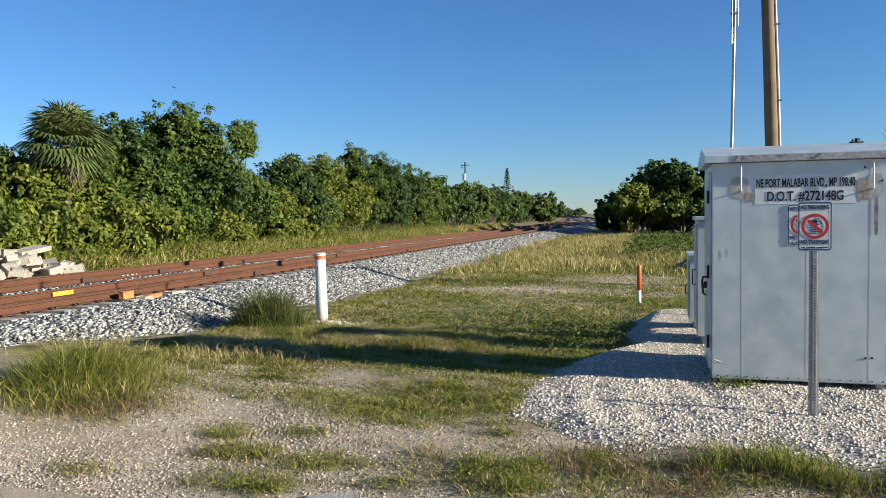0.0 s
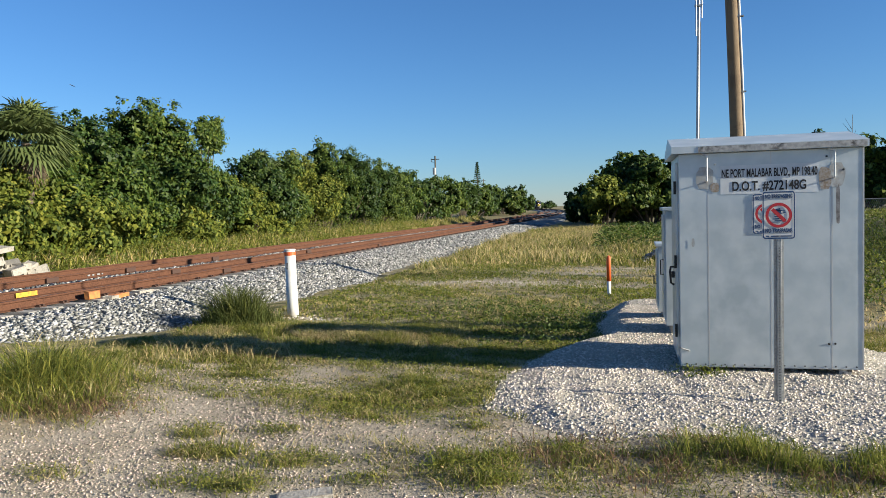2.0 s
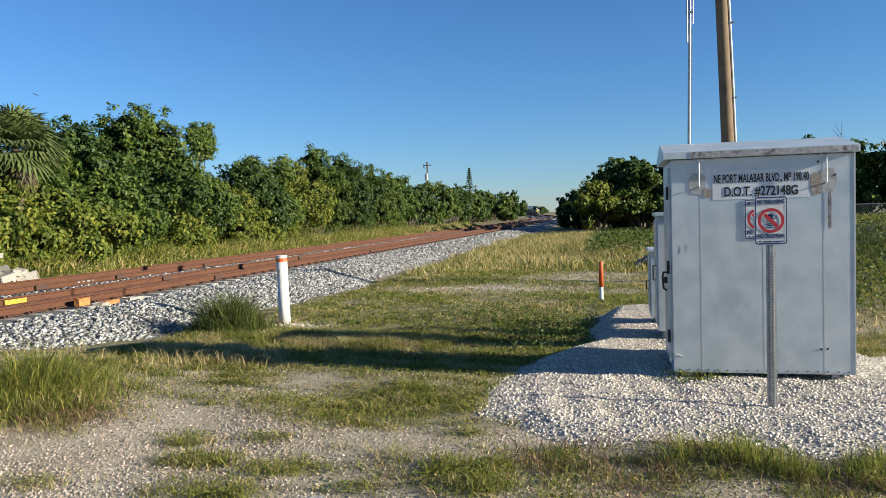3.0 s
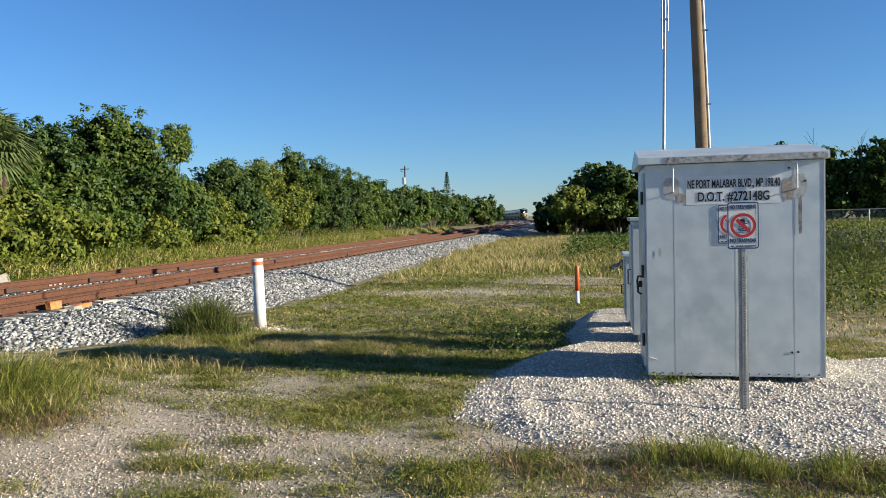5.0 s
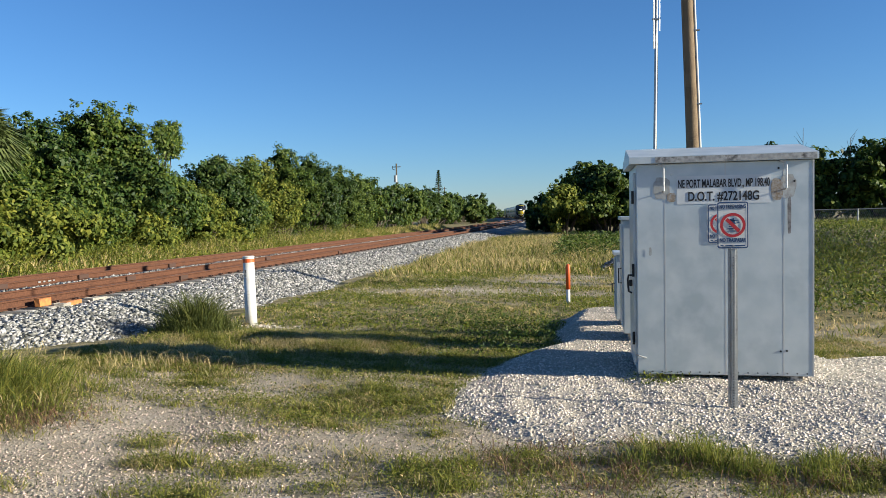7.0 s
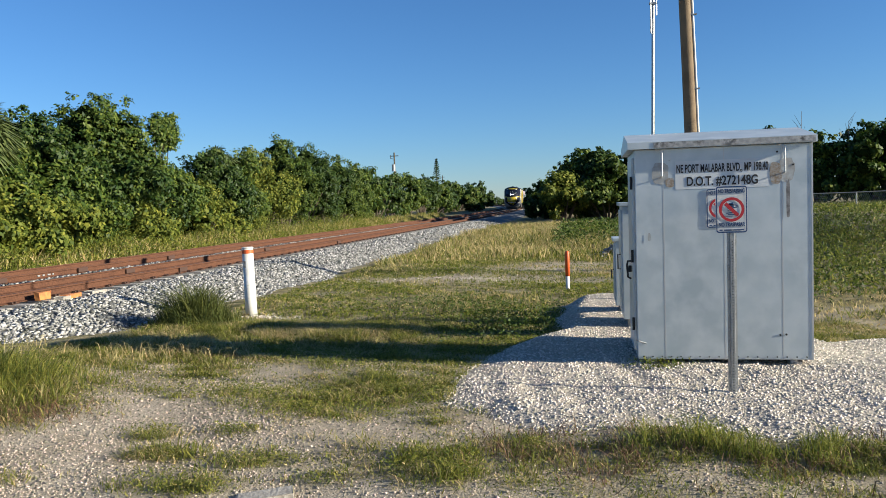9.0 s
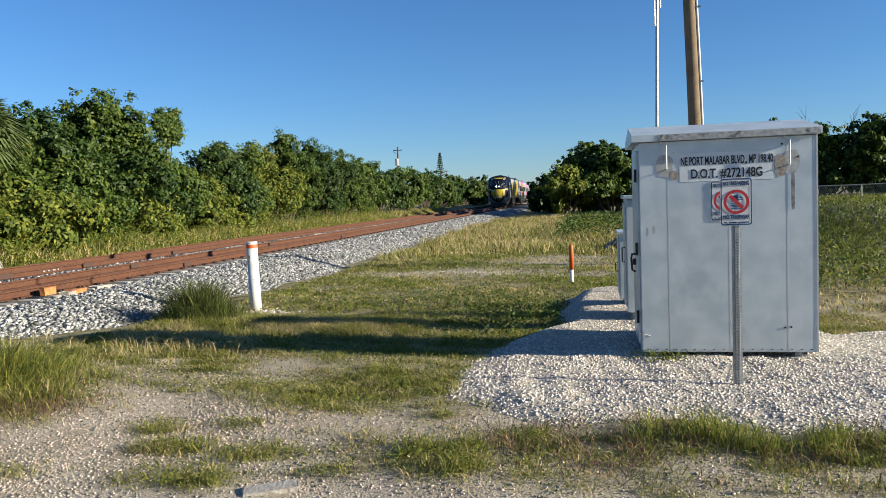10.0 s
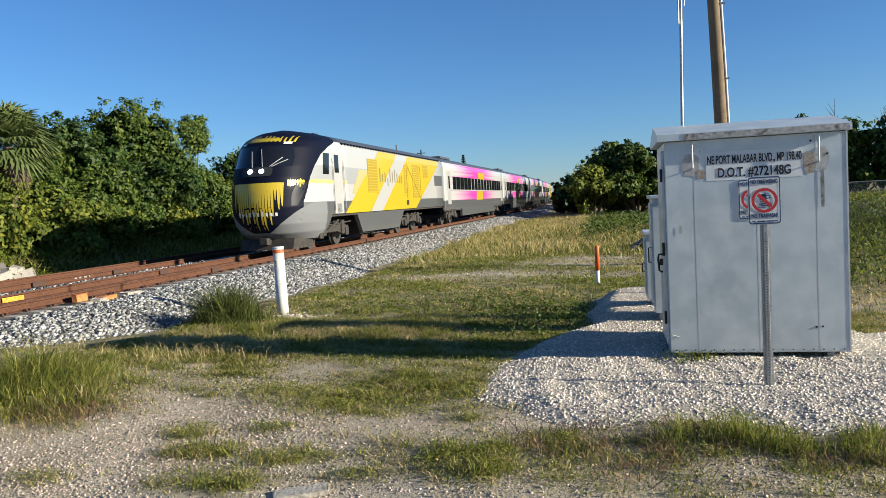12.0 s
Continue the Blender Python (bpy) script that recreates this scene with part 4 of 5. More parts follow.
        part("skirt", prism(((7.6, 0.40), (13.2, 0.36), (14.2, 1.2), (7.0, 1.2)), 0.16, "x", side * 1.40 - 0.08), M["grey_paint"], lo, "grey tank skirt")
        for i in range(46):
            y = 5.6 + i * 0.37
            part("roof_rivet", box(side * 1.46 - 0.05, side * 1.46 + 0.05, y, y + 0.16, 3.93, 4.0), M["navy"], lo)
    part("fuel_tank", box(-1.3, 1.3, 7.8, 13.4, 0.3, 1.15, 0.08), M["bogie"], lo)
    part("horn", box(-0.2, 0.2, 6.0, 6.5, 4.38, 4.5, 0.03), M["dark_metal"], lo)
    part("aerial", tube([(0.3, 17.5, 4.35), (0.3, 17.5, 4.72)], 0.04, 6), M["dark_metal"], lo)
    bogie(lo, 4.85, 2.75), bogie(lo, 16.6, 3.0)
    part("gangway", box(-1.25, 1.25, LOCO_LEN, LOCO_LEN + 0.45, 0.7, 3.9), M["dark_metal"], lo)
    return lo


COACH_SLOTS = [M[k] for k in ("white_paint", "pink_livery", "white_paint", "yellow_paint", "grey_paint", "roof_paint")]


def coach_paint(x, y, z):
    mi = np.full(x.shape, 0)
    mi[(z > 1.5) & (z < 3.95)] = 1
    mi[z <= 1.5] = 4
    mi[z >= 3.97] = 5
    return mi


def coach(label):
    c = thing("passenger_coach", Matrix(), label, "railway coach", "train")
    car_shell("body", COACH_LEN - 0.4, *FLAT, False, coach_paint, COACH_SLOTS, c, 0.95)
    for side in (-1, 1):
        band = paint_pane(c, "window_band", 2.6, 24.4, 2.25, 3.1, M["glass_dark"], side, 0, 0.01)
        for i in range(15):
            paint_pane(band, "pillar", 3.6 + i * 1.38, 3.74 + i * 1.38, 2.25, 3.1, M["white_paint" if 3 < i < 12 else "grey_paint"], side, 0, 0.016)
        paint_pane(band, "sill", 2.0, 24.4, 2.17, 2.25, M["white_paint"], side, 0, 0.02)
        paint_pane(c, "yellow_stripe", 11.2, 14.0, 1.5, 2.17, M["yellow_paint"], side, 0.35, 0.008)
        paint_pane(c, "yellow_stripe", 12.2, 15.0, 3.1, 3.6, M["yellow_paint"], side, 0.3, 0.008)
        for y in (0.9, 24.0):
            d = paint_pane(c, "door", y, y + 1.0, 1.3, 3.4, M["white_paint"], side, 0, 0.012)
            paint_pane(d, "door_window", y + 0.3, y + 0.7, 2.3, 3.1, M["glass_dark"], side, 0, 0.02)
        part("skirt", box(side * 1.4 - 0.1, side * 1.4 + 0.1, 5.6, 19.8, 0.45, 0.98, 0.03), M["grey_paint"], c)
    part("underframe", box(-1.4, 1.4, 0.2, 25.3, 0.86, 0.96), M["bogie"], c)
    part("equipment_box", box(-1.3, 1.3, 6.0, 19.0, 0.42, 0.86, 0.03), M["bogie"], c)
    part("roof_unit", box(-0.9, 0.9, 2.0, 5.0, 4.3, 4.46, 0.05), M["roof_paint"], c)
    part("gangway", box(-1.25, 1.25, 25.45, 25.95, 0.7, 3.9), M["dark_metal"], c)
    bogie(c, 3.2, 2.5), bogie(c, 22.3, 2.5)
    return c


lead = locomotive("navy, white and yellow streamlined diesel locomotive with lit headlights")
coaches = [coach("white passenger coach with pink and yellow livery and dark window band")]
for _ in range(3):
    coaches.append(copy_thing(coaches[0], Matrix()))
rear = copy_thing(lead, Matrix())
rear["label"] = "navy, white and yellow locomotive at the train's tail"

SPEED, NOSE_AT_END = 40.0, 22.8


def on_track(y):
    """A point of the near track's centre line at rail top."""
    return Vector((TRACK_X + float(bend(y)), y, RAIL_TOP))


# a small bird that glides by above the thicket
bird = thing("bird", Matrix(), "small dark bird gliding above the thicket", "bird")
part("body", tube([(0, -0.2, 0), (0, -0.1, 0.01), (0, 0.08, 0.01), (0, 0.24, 0)], [0.015, 0.05, 0.045, 0.012], 8), M["bark"], bird)
for side in (-1, 1):
    part("wing", prism(((side * 0.03, -0.07), (side * 0.28, -0.10), (side * 0.44, 0.02), (side * 0.24, 0.06), (side * 0.03, 0.06)), 0.015, "z", 0.0), M["bark"], bird)
BIRD_ROWS = ((0.0, -62.44, 88.83, 19.32), (0.5, -64.30, 87.47, 19.42), (1.5, -67.31, 85.25, 19.03), (2.0, -68.76, 84.16, 18.74), (2.5, -69.93, 83.25, 18.49), (4.0, -74.15, 80.09, 17.79), (8.0, -85.41, 71.65, 15.93), (12.0, -96.67, 63.21, 14.07))


def motions():
    """The train runs in along the line at an even speed; the bird glides off."""
    walk(bird, [(t, pose(x, y, z, 0, 20, 70)) for t, x, y, z in BIRD_ROWS])
    at = 0.0
    for car, length, turned in [(lead, LOCO_LEN + 0.45, False)] + [(c, COACH_LEN, False) for c in coaches] + [(rear, LOCO_LEN, True)]:
        rows = []
        for i in range(25):
            t = i * 0.5
            y = NOSE_AT_END + SPEED * (12 - t) + at
            a, b = on_track(y), on_track(y + length)
            if turned:
                a, b = b, a
            d = b - a
            rows.append((t, pose(*a, 0, 0, math.degrees(math.atan2(-d.x, d.y)))))
        walk(car, rows)
        at += length


# ---- vegetation ----
def leaf_cards(centres, normals, size, rng, aspect=0.55, droop=0.0):
    """Small folded leaves: one four-cornered blade each, at centres, facing roughly along normals."""
    n = len(centres)
    nrm = normals + rng.normal(0, 0.45, (n, 3))
    nrm /= np.linalg.norm(nrm, axis=1)[:, None] + 1e-9
    t = np.cross(nrm, rng.normal(0, 1, (n, 3)))
    t /= np.linalg.norm(t, axis=1)[:, None] + 1e-9
    t[:, 2] -= droop
    b = np.cross(nrm, t)
    s = size * rng.uniform(0.6, 1.35, n)[:, None]
    tip, root = centres + t * s, centres - t * s
    fold = nrm * s * 0.25
    v = np.stack([root, centres + b * s * aspect + fold, tip, centres - b * s * aspect + fold], 1).reshape(-1, 3)
    return v, np.arange(4 * n).reshape(n, 4)


def crown_points(blobs, sprays, per, rng, spread=0.3, shell=0.5):
    """Leaf places: sprays of leaves on lumpy ellipsoids (x, y, z, rx, ry, rz), denser outside."""
    blobs = np.array(blobs)
    w = blobs[:, 3] * blobs[:, 5] + blobs[:, 4] * blobs[:, 5]
    pick = rng.choice(len(blobs), sprays, p=w / w.sum())
    d = rng.normal(0, 1, (sprays, 3))
    d /= np.linalg.norm(d, axis=1)[:, None]
    hidden = (d[:, 0] < -0.2) & (rng.uniform(0, 1, sprays) < 0.5)
    d[hidden, 0] *= -1
    r = (1 - shell * rng.uniform(0, 1, sprays) ** 2.0) * (1 + 0.12 * rng.normal(0, 1, sprays))
    c = blobs[pick, :3] + d * r[:, None] * blobs[pick, 3:]
    n = sprays * per
    k = np.repeat(np.arange(sprays), per)
    o = rng.normal(0, 1, (n, 3))
    o /= np.linalg.norm(o, axis=1)[:, None]
    o *= rng.uniform(0.2, 1.0, n)[:, None] * spread * rng.uniform(0.6, 1.5, sprays)[k][:, None]
    o[:, 2] *= 0.75
    return c[k] + o, o / spread + d[k] * 0.5


def limbs(blobs, r0, bm=None):
    bm = bm or bmesh.new()
    for x, y, z, rx, ry, rz in blobs:
        mid = Vector((x * 0.45, y * 0.45, z * 0.5))
        tube([(x * 0.1, y * 0.1, -0.4), mid, (x, y, z + rz * 0.3)], [r0, r0 * 0.6, r0 * 0.2], 7, bm)
    return bm


def tree(name, blobs, sprays, per, size, leaf, label, category, seed, m, spread=0.3, shell=0.32, droop=0.15, r0=0.10, group="", inner=True):
    rng = np.random.RandomState(seed)
    t = thing(name, m, label, category, group)
    part("trunk", limbs(blobs, r0), M["bark"], t)
    # lumps that close the crown; their near-black paints the shade between leaves
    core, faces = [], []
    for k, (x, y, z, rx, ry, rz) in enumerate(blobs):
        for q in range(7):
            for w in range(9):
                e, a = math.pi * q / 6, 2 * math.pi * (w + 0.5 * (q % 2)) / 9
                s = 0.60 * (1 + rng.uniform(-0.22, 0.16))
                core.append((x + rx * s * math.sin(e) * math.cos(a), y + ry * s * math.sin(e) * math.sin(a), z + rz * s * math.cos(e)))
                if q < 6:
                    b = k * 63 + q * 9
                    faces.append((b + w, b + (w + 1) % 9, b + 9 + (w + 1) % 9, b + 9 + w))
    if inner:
        add_mesh("inner_foliage", core, faces, M["crown_shade"], t)
    p, d = crown_points(blobs, sprays, per, rng, spread, shell)
    d = d + np.array([0.25, -0.05, 0.35])
    v, f = leaf_cards(p, d, size, rng, droop=droop)
    add_mesh("crown", v, f, M[leaf], t)
    return t


def lumps(n, w, dpt, h, seed, base=0.0):
    """A ragged heap of ellipsoids for a bush or tree of that width (x), depth (y) and height."""
    r = random.Random(seed)
    out = [(r.uniform(-0.1, 0.1) * w, r.uniform(-0.12, 0.12) * dpt, h * 0.80, w * 0.24, dpt * 0.27, h * 0.20)]
    for i in range(n - 1):
        u, q = r.uniform(-1, 1), r.uniform(-1, 1)
        lim = h * (1 - 0.28 * abs(q) - 0.10 * abs(u))
        rz = h * r.uniform(0.10, 0.20)
        z = base + max(rz * 0.7, (lim - rz) * r.uniform(0.15, 1.0) ** 0.7)
        out.append((u * w * 0.42, q * dpt * 0.42, z, w * r.uniform(0.12, 0.22), dpt * r.uniform(0.13, 0.24), rz))
    return out


LEAVES = ("leaf", "leaf_dark", "leaf_light")
# the thicket along the far side of the line: x, y, length along the line, height, leaf
THICKET = ((-25.5, 14, 9, 4.2, 0), (-24.6, 26.2, 4.5, 4.3, 2), (-24.4, 22, 5, 3.4, 0), (-24.6, 32.5, 5, 4.4, 0), (-24.4, 38, 5, 3.6, 2), (-25.0, 20.5, 7, 4.3, 2), (-26.0, 25, 6, 4.9, 0), (-25.5, 30.3, 6, 5.9, 0), (-24.2, 28.5, 5, 3.8, 2), (-26.0, 33.2, 5.5, 7.0, 1), (-25.6, 36.4, 5.0, 8.2, 0), (-25.2, 38.2, 4.2, 8.0, 0),
           (-24.3, 37.2, 5, 5.4, 1), (-24.8, 41, 5.5, 6.1, 0), (-24.6, 44.6, 5, 4.4, 2), (-25.6, 49.2, 5.5, 6.2, 1), (-25.6, 53.8, 6, 6.3, 0), (-25.6, 58.6, 6, 6.8, 2),
           (-26.0, 63.6, 5.5, 8.2, 0), (-26.2, 69.8, 7, 8.0, 1), (-26.6, 76.5, 8, 7.6, 1), (-27.0, 84, 9, 7.7, 0), (-28.0, 93, 11, 7.2, 0), (-28.6, 103, 12, 7.2, 1), (-29.4, 115, 13, 7.1, 0),
           (-30.2, 129, 15, 7.4, 0), (-31, 145, 16, 7.5, 1), (-32, 162, 18, 7.3, 0), (-33.3, 182, 20, 7.5, 1), (-35, 205, 24, 7.6, 0), (-37, 233, 26, 7.4, 1), (-39, 262, 24, 9.2, 1), (-52, 330, 60, 7.0, 1), (-70, 420, 90, 8.0, 0), (-28.8, 215, 9, 8.0, 1), (-27.6, 190, 12, 5.8, 0), (-60, 470, 50, 5.4, 1), (-54, 480, 50, 5.0, 1), (-48, 490, 50, 5.0, 1))
for i, (x, y, w, h, c) in enumerate(THICKET):
    far = y > 88
    tall = h > 6
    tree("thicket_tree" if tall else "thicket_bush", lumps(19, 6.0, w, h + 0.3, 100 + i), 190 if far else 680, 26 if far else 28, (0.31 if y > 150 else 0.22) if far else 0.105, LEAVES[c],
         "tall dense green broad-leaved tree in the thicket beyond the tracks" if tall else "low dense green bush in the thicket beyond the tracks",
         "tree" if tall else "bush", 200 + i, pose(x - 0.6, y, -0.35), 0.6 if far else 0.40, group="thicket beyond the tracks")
# slender tree with open feathery sprays that stands out of the thicket
tree("feathery_tree", ((0.2, 0.5, 7.5, 0.6, 1.2, 0.5), (0, 1.5, 7.0, 0.6, 0.8, 0.6), (0.2, -0.6, 7.0, 0.6, 0.7, 0.5), (0, 1.0, 6.3, 0.6, 0.8, 0.5), (0.1, 0.2, 6.6, 0.6, 0.7, 0.5)), 150, 28, 0.10, "leaf",
     "slender feathery tree with open sprays above the thicket", "tree", 77, pose(-25.0, 41.6, -0.35), 0.34, 0.9, r0=0.07, inner=False)


def fan_palm(m, height, fronds, reach, label, seed, dead=8, vines=0):
    """A cabbage palm: trunk, costapalmate fronds as folded fans, dead fronds hanging below."""
    rng = np.random.RandomState(seed)
    p = thing("fan_palm", m, label, "palm tree")
    part("trunk", tube([(0, 0, -0.4), (0.05, 0, height * 0.5), (0, 0, height)], [0.2, 0.17, 0.19], 10), M["bark"], p)
    def frond(az, el, r, width):
        verts, faces = [], []
        d = np.array([math.cos(az) * math.cos(el), math.sin(az) * math.cos(el), math.sin(el)])
        side = np.cross(d, [0, 0, 1.0])
        side /= np.linalg.norm(side) + 1e-9
        up = np.cross(side, d)
        base = np.array([0, 0, height]) + d * 0.1
        hub = base + d * r * 0.5
        blades = 18
        for k in range(blades):
            a = (k / (blades - 1) - 0.5) * math.radians(230)
            out = d * math.cos(a) + side * math.sin(a)
            ln = r * 0.62 * (0.75 + 0.25 * math.cos(a)) * rng.uniform(0.85, 1.1)
            q = np.cross(out, up) * width
            mid = hub + out * ln * 0.55 + up * 0.04
            tip = hub + out * ln - np.array([0, 0, 0.30 * ln])
            n = len(verts)
            verts += [hub, mid + q, mid - q, tip + q * 0.15, tip - q * 0.15]
            faces += [(n, n + 2, n + 1, n + 1), (n + 1, n + 2, n + 4, n + 3)]
        n = len(verts)
        q = side * 0.02
        verts += [base - q, base + q, hub + q, hub - q]
        faces.append((n, n + 1, n + 2, n + 3))
        return verts, [tuple(dict.fromkeys(f)) for f in faces]
    for k in range(fronds):
        v, f = frond(k * 2.39996, radians(82 - 112 * (k / fronds) + rng.uniform(-8, 8)), reach * rng.uniform(0.85, 1.1), 0.055)
        add_mesh("frond", v, f, M["palm_leaf"], p)
    for k in range(dead):
        v, f = frond(k * 2.1, radians(-62 + rng.uniform(-14, 14)), reach * 0.8, 0.03)
        add_mesh("dead_frond", v, f, M["dead_frond"], p, "dry brown hanging frond")
    return p


fan_palm(pose(-24.0, 26.5, -0.35), 5.2, 84, 1.8, "cabbage palm with a rounded crown and hanging dead fronds", 5, 12)
fan_palm(pose(-26.0, 51.0, -0.35), 5.3, 26, 1.5, "cabbage palm half hidden among the thicket", 6, 4)
# growth on the near side of the line: x, y, width, depth, height, leaf
NEAR_SIDE = ((-1.6, 56, 4.5, 5, 4.3, 2), (1.6, 57, 5, 5, 5.5, 0), (4.6, 58, 5, 5, 5.0, 0), (8.5, 60, 6, 5, 5.0, 1), (-2.8, 68, 4.5, 7, 3.3, 1), (-4.0, 88, 5, 10, 4.0, 1), (-6.3, 112, 5, 11, 5.3, 0), (1.5, 77, 6, 7, 6.9, 1), (0.5, 83, 6, 8, 7.8, 1), (4.5, 86, 6, 7, 8.2, 1), (0.5, 91, 6, 9, 8.2, 0), (0, 98, 6, 9, 8.4, 1), (-1.0, 106, 7, 10, 8.4, 1), (-2.5, 115, 7, 11, 8.6, 1), (-3.5, 126, 7, 12, 8.6, 1),
             (-7.0, 142, 7, 18, 5.0, 1), (-9.2, 177, 8, 22, 5.4, 1), (-11.4, 215, 9, 28, 6, 1), (-14.8, 268, 10, 36, 6, 1), (13, 62, 6, 5, 6.0, 2), (17, 61, 6, 5, 6.2, 0), (21, 60, 6, 5, 6.6, 0),
             (25.5, 60, 6, 5, 6.2, 2), (30, 61, 7, 5, 6.6, 0), (35, 62, 7, 5, 6.4, 0), (15, 68, 6, 5, 7.2, 1), (23, 68, 6, 5, 7.4, 1))
for i, (x, y, w, dd, h, c) in enumerate(NEAR_SIDE):
    if x < 10 and y < 70:
        x, y, w, dd, h = x * 1.32, y * 1.32, w * 1.32, dd * 1.2, 2.1 + (h - 2.1) * 1.32
    elif x > 10:
        h -= 0.9
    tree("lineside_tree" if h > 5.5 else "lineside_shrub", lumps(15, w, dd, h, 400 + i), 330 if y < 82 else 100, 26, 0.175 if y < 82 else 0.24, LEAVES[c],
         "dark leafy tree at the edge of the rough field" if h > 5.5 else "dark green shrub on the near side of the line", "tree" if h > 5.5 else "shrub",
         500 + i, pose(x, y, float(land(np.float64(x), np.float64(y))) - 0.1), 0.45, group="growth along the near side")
# bare twigs over the far right trees
for i, (x, y) in enumerate(((16, 62), (19, 61), (22.3, 61), (23.5, 60.5))):
    tw = thing("bare_sapling", pose(x, y, 0.9), "leafless grey sapling at the field's edge", "sapling", "bare saplings")
    r = random.Random(i)
    bm = tube([(0, 0, 0), (0.1, 0, 4), (0.15, 0, 6.3 + r.uniform(-0.6, 0.8))], [0.06, 0.04, 0.012], 5)
    for k in range(9):
        z, a = 3.4 + k * 0.3, r.uniform(0, 6.28)
        tube([(0.1, 0, z), (0.1 + 0.6 * math.cos(a), 0.6 * math.sin(a), z + 0.8)], [0.02, 0.008], 4, bm)
    part("stem", bm, M["bark"], tw)

# tall conifer with tiered branches, far off
pine = thing("tiered_conifer", pose(-40.0, 205, -0.3), "tall slim conifer with tiered branches, far off", "conifer")
part("trunk", tube([(0, 0, 0), (0, 0, 7), (0, 0, 14.4)], [0.25, 0.16, 0.03], 7), M["bark"], pine)
rng = np.random.RandomState(31)
pts = []
for k in range(19):
    z = 4.5 + k * 0.53
    r = 1.75 * (1 - (z - 4.5) / 10.4) + 0.12
    for j in range(7):
        a = j * 0.9 + k
        for s in np.linspace(0.15, 1, 7):
            pts.append((r * s * math.cos(a), r * s * math.sin(a), z + 0.35 * s * s))
pts = np.array(pts)
v, f = leaf_cards(pts, np.tile([0, 0, 1.0], (len(pts), 1)), 0.26, rng)
add_mesh("foliage", v, f, M["leaf_dark"], pine)


def far_pole(x, y, h, label, gear):
    p = thing("power_pole", pose(x, y, -0.3), label, "power pole", "distant power poles")
    part("pole", tube([(0, 0, 0), (0, 0, h)], [0.16, 0.12], 8), M["bark"], p)
    if gear:
        part("transformer", tube([(-0.1, -0.3, h - 3.0), (-0.1, -0.3, h - 1.9)], 0.28, 10), M["light_grey_paint"], p, "pale grey transformer can")
        part("arrester", tube([(-0.25, -0.1, h - 1.0), (-0.6, -0.1, h - 0.9), (-0.6, -0.1, h - 0.4)], 0.05, 6), M["dark_metal"], p)
        part("guy_wire", tube([(0, 0, h - 3), (-3.5, 0, h - 5.4)], 0.02, 4), M["dark_metal"], p)
    part("cross_arm", box(-0.7, 0.7, -0.06, 0.06, h - 0.6, h - 0.48), M["bark"], p)


far_pole(-30.0, 118.8, 10.5, "wooden power pole with a transformer above the thicket", True)
far_pole(-44.0, 235, 11.0, "distant wooden power pole above the thicket", False)


# ---- grass, weeds and stones ----
def blades(n, area, density, height, rng, width=0.006, lean=0.35, zf=land):
    """Grass blades over area (x0, x1, y0, y1), kept where density(x, y) allows, bent by their own weight."""
    x, y = rng.uniform(area[0], area[1], n), rng.uniform(area[2], area[3], n)
    ok = rng.uniform(0, 1, n) < density(x, y)
    x, y = x[ok], y[ok]
    n = len(x)
    h = height(x, y) * rng.uniform(0.45, 1.25, n)
    a = rng.uniform(0, 2 * np.pi, n)
    out = np.stack([np.cos(a), np.sin(a), np.zeros(n)], -1)
    face = rng.uniform(0, 2 * np.pi, n)
    q = np.stack([np.cos(face), np.sin(face), np.zeros(n)], -1) * (width * rng.uniform(0.6, 1.4, n))[:, None]
    ln = (lean * rng.uniform(0.2, 1.6, n) * h)[:, None]
    p0 = np.stack([x, y, zf(x, y) - 0.01], -1)
    p1 = p0 + out * ln * 0.35
    p1[:, 2] += h * 0.6
    p2 = p0 + out * ln
    p2[:, 2] += h * (1 - 0.25 * lean)
    v = np.stack([p0 - q, p0 + q, p1 + q * 0.8, p1 - q * 0.8, p2], 1).reshape(-1, 3)
    i = np.arange(n)[:, None] * 5
    return v, np.concatenate([i + [0, 1, 2], i + [0, 2, 3], i + [3, 2, 4]])


def lay(name, label, material, *args, **kw):
    v, f = blades(*args, **kw)
    return tagged(add_mesh(name, v, f, M[material]), label, "grass", kind="stuff")


def off_pad(x, y):
    return (pad(x, y) < 0.12) & (x - bend(y) - TRACK_X > 4.55)


def tall_left(x, y):
    return np.exp(-((x + 6.05) / 0.55) ** 2 - ((y - 6.75) / 0.7) ** 2) + 0.45 * np.exp(-((x + 6.3) / 1.6) ** 2 - ((y - 8.9) / 0.7) ** 2)


def low_h(x, y):
    return 0.04 + 0.05 * np.clip(clump(x, y), 0, 1) + 0.05 * smoothstep((y - 9) / 8) + 0.10 * np.clip(tall_left(x, y), 0, 1) + 0.13 * np.exp(-((y - 11.4) / 1.3) ** 2) * smoothstep((-x - 1.6) / 1.5) + 0.035 * np.clip(wave(x, y, 41, 0.5), 0, 1) 


def clump(x, y, seed=80):
    """Grass gathers in small clumps with gaps."""
    return np.clip(0.24 + 1.25 * wave(x, y, seed, 0.13) + 0.7 * wave(x, y, seed + 1, 0.4), 0.03, 1.5)


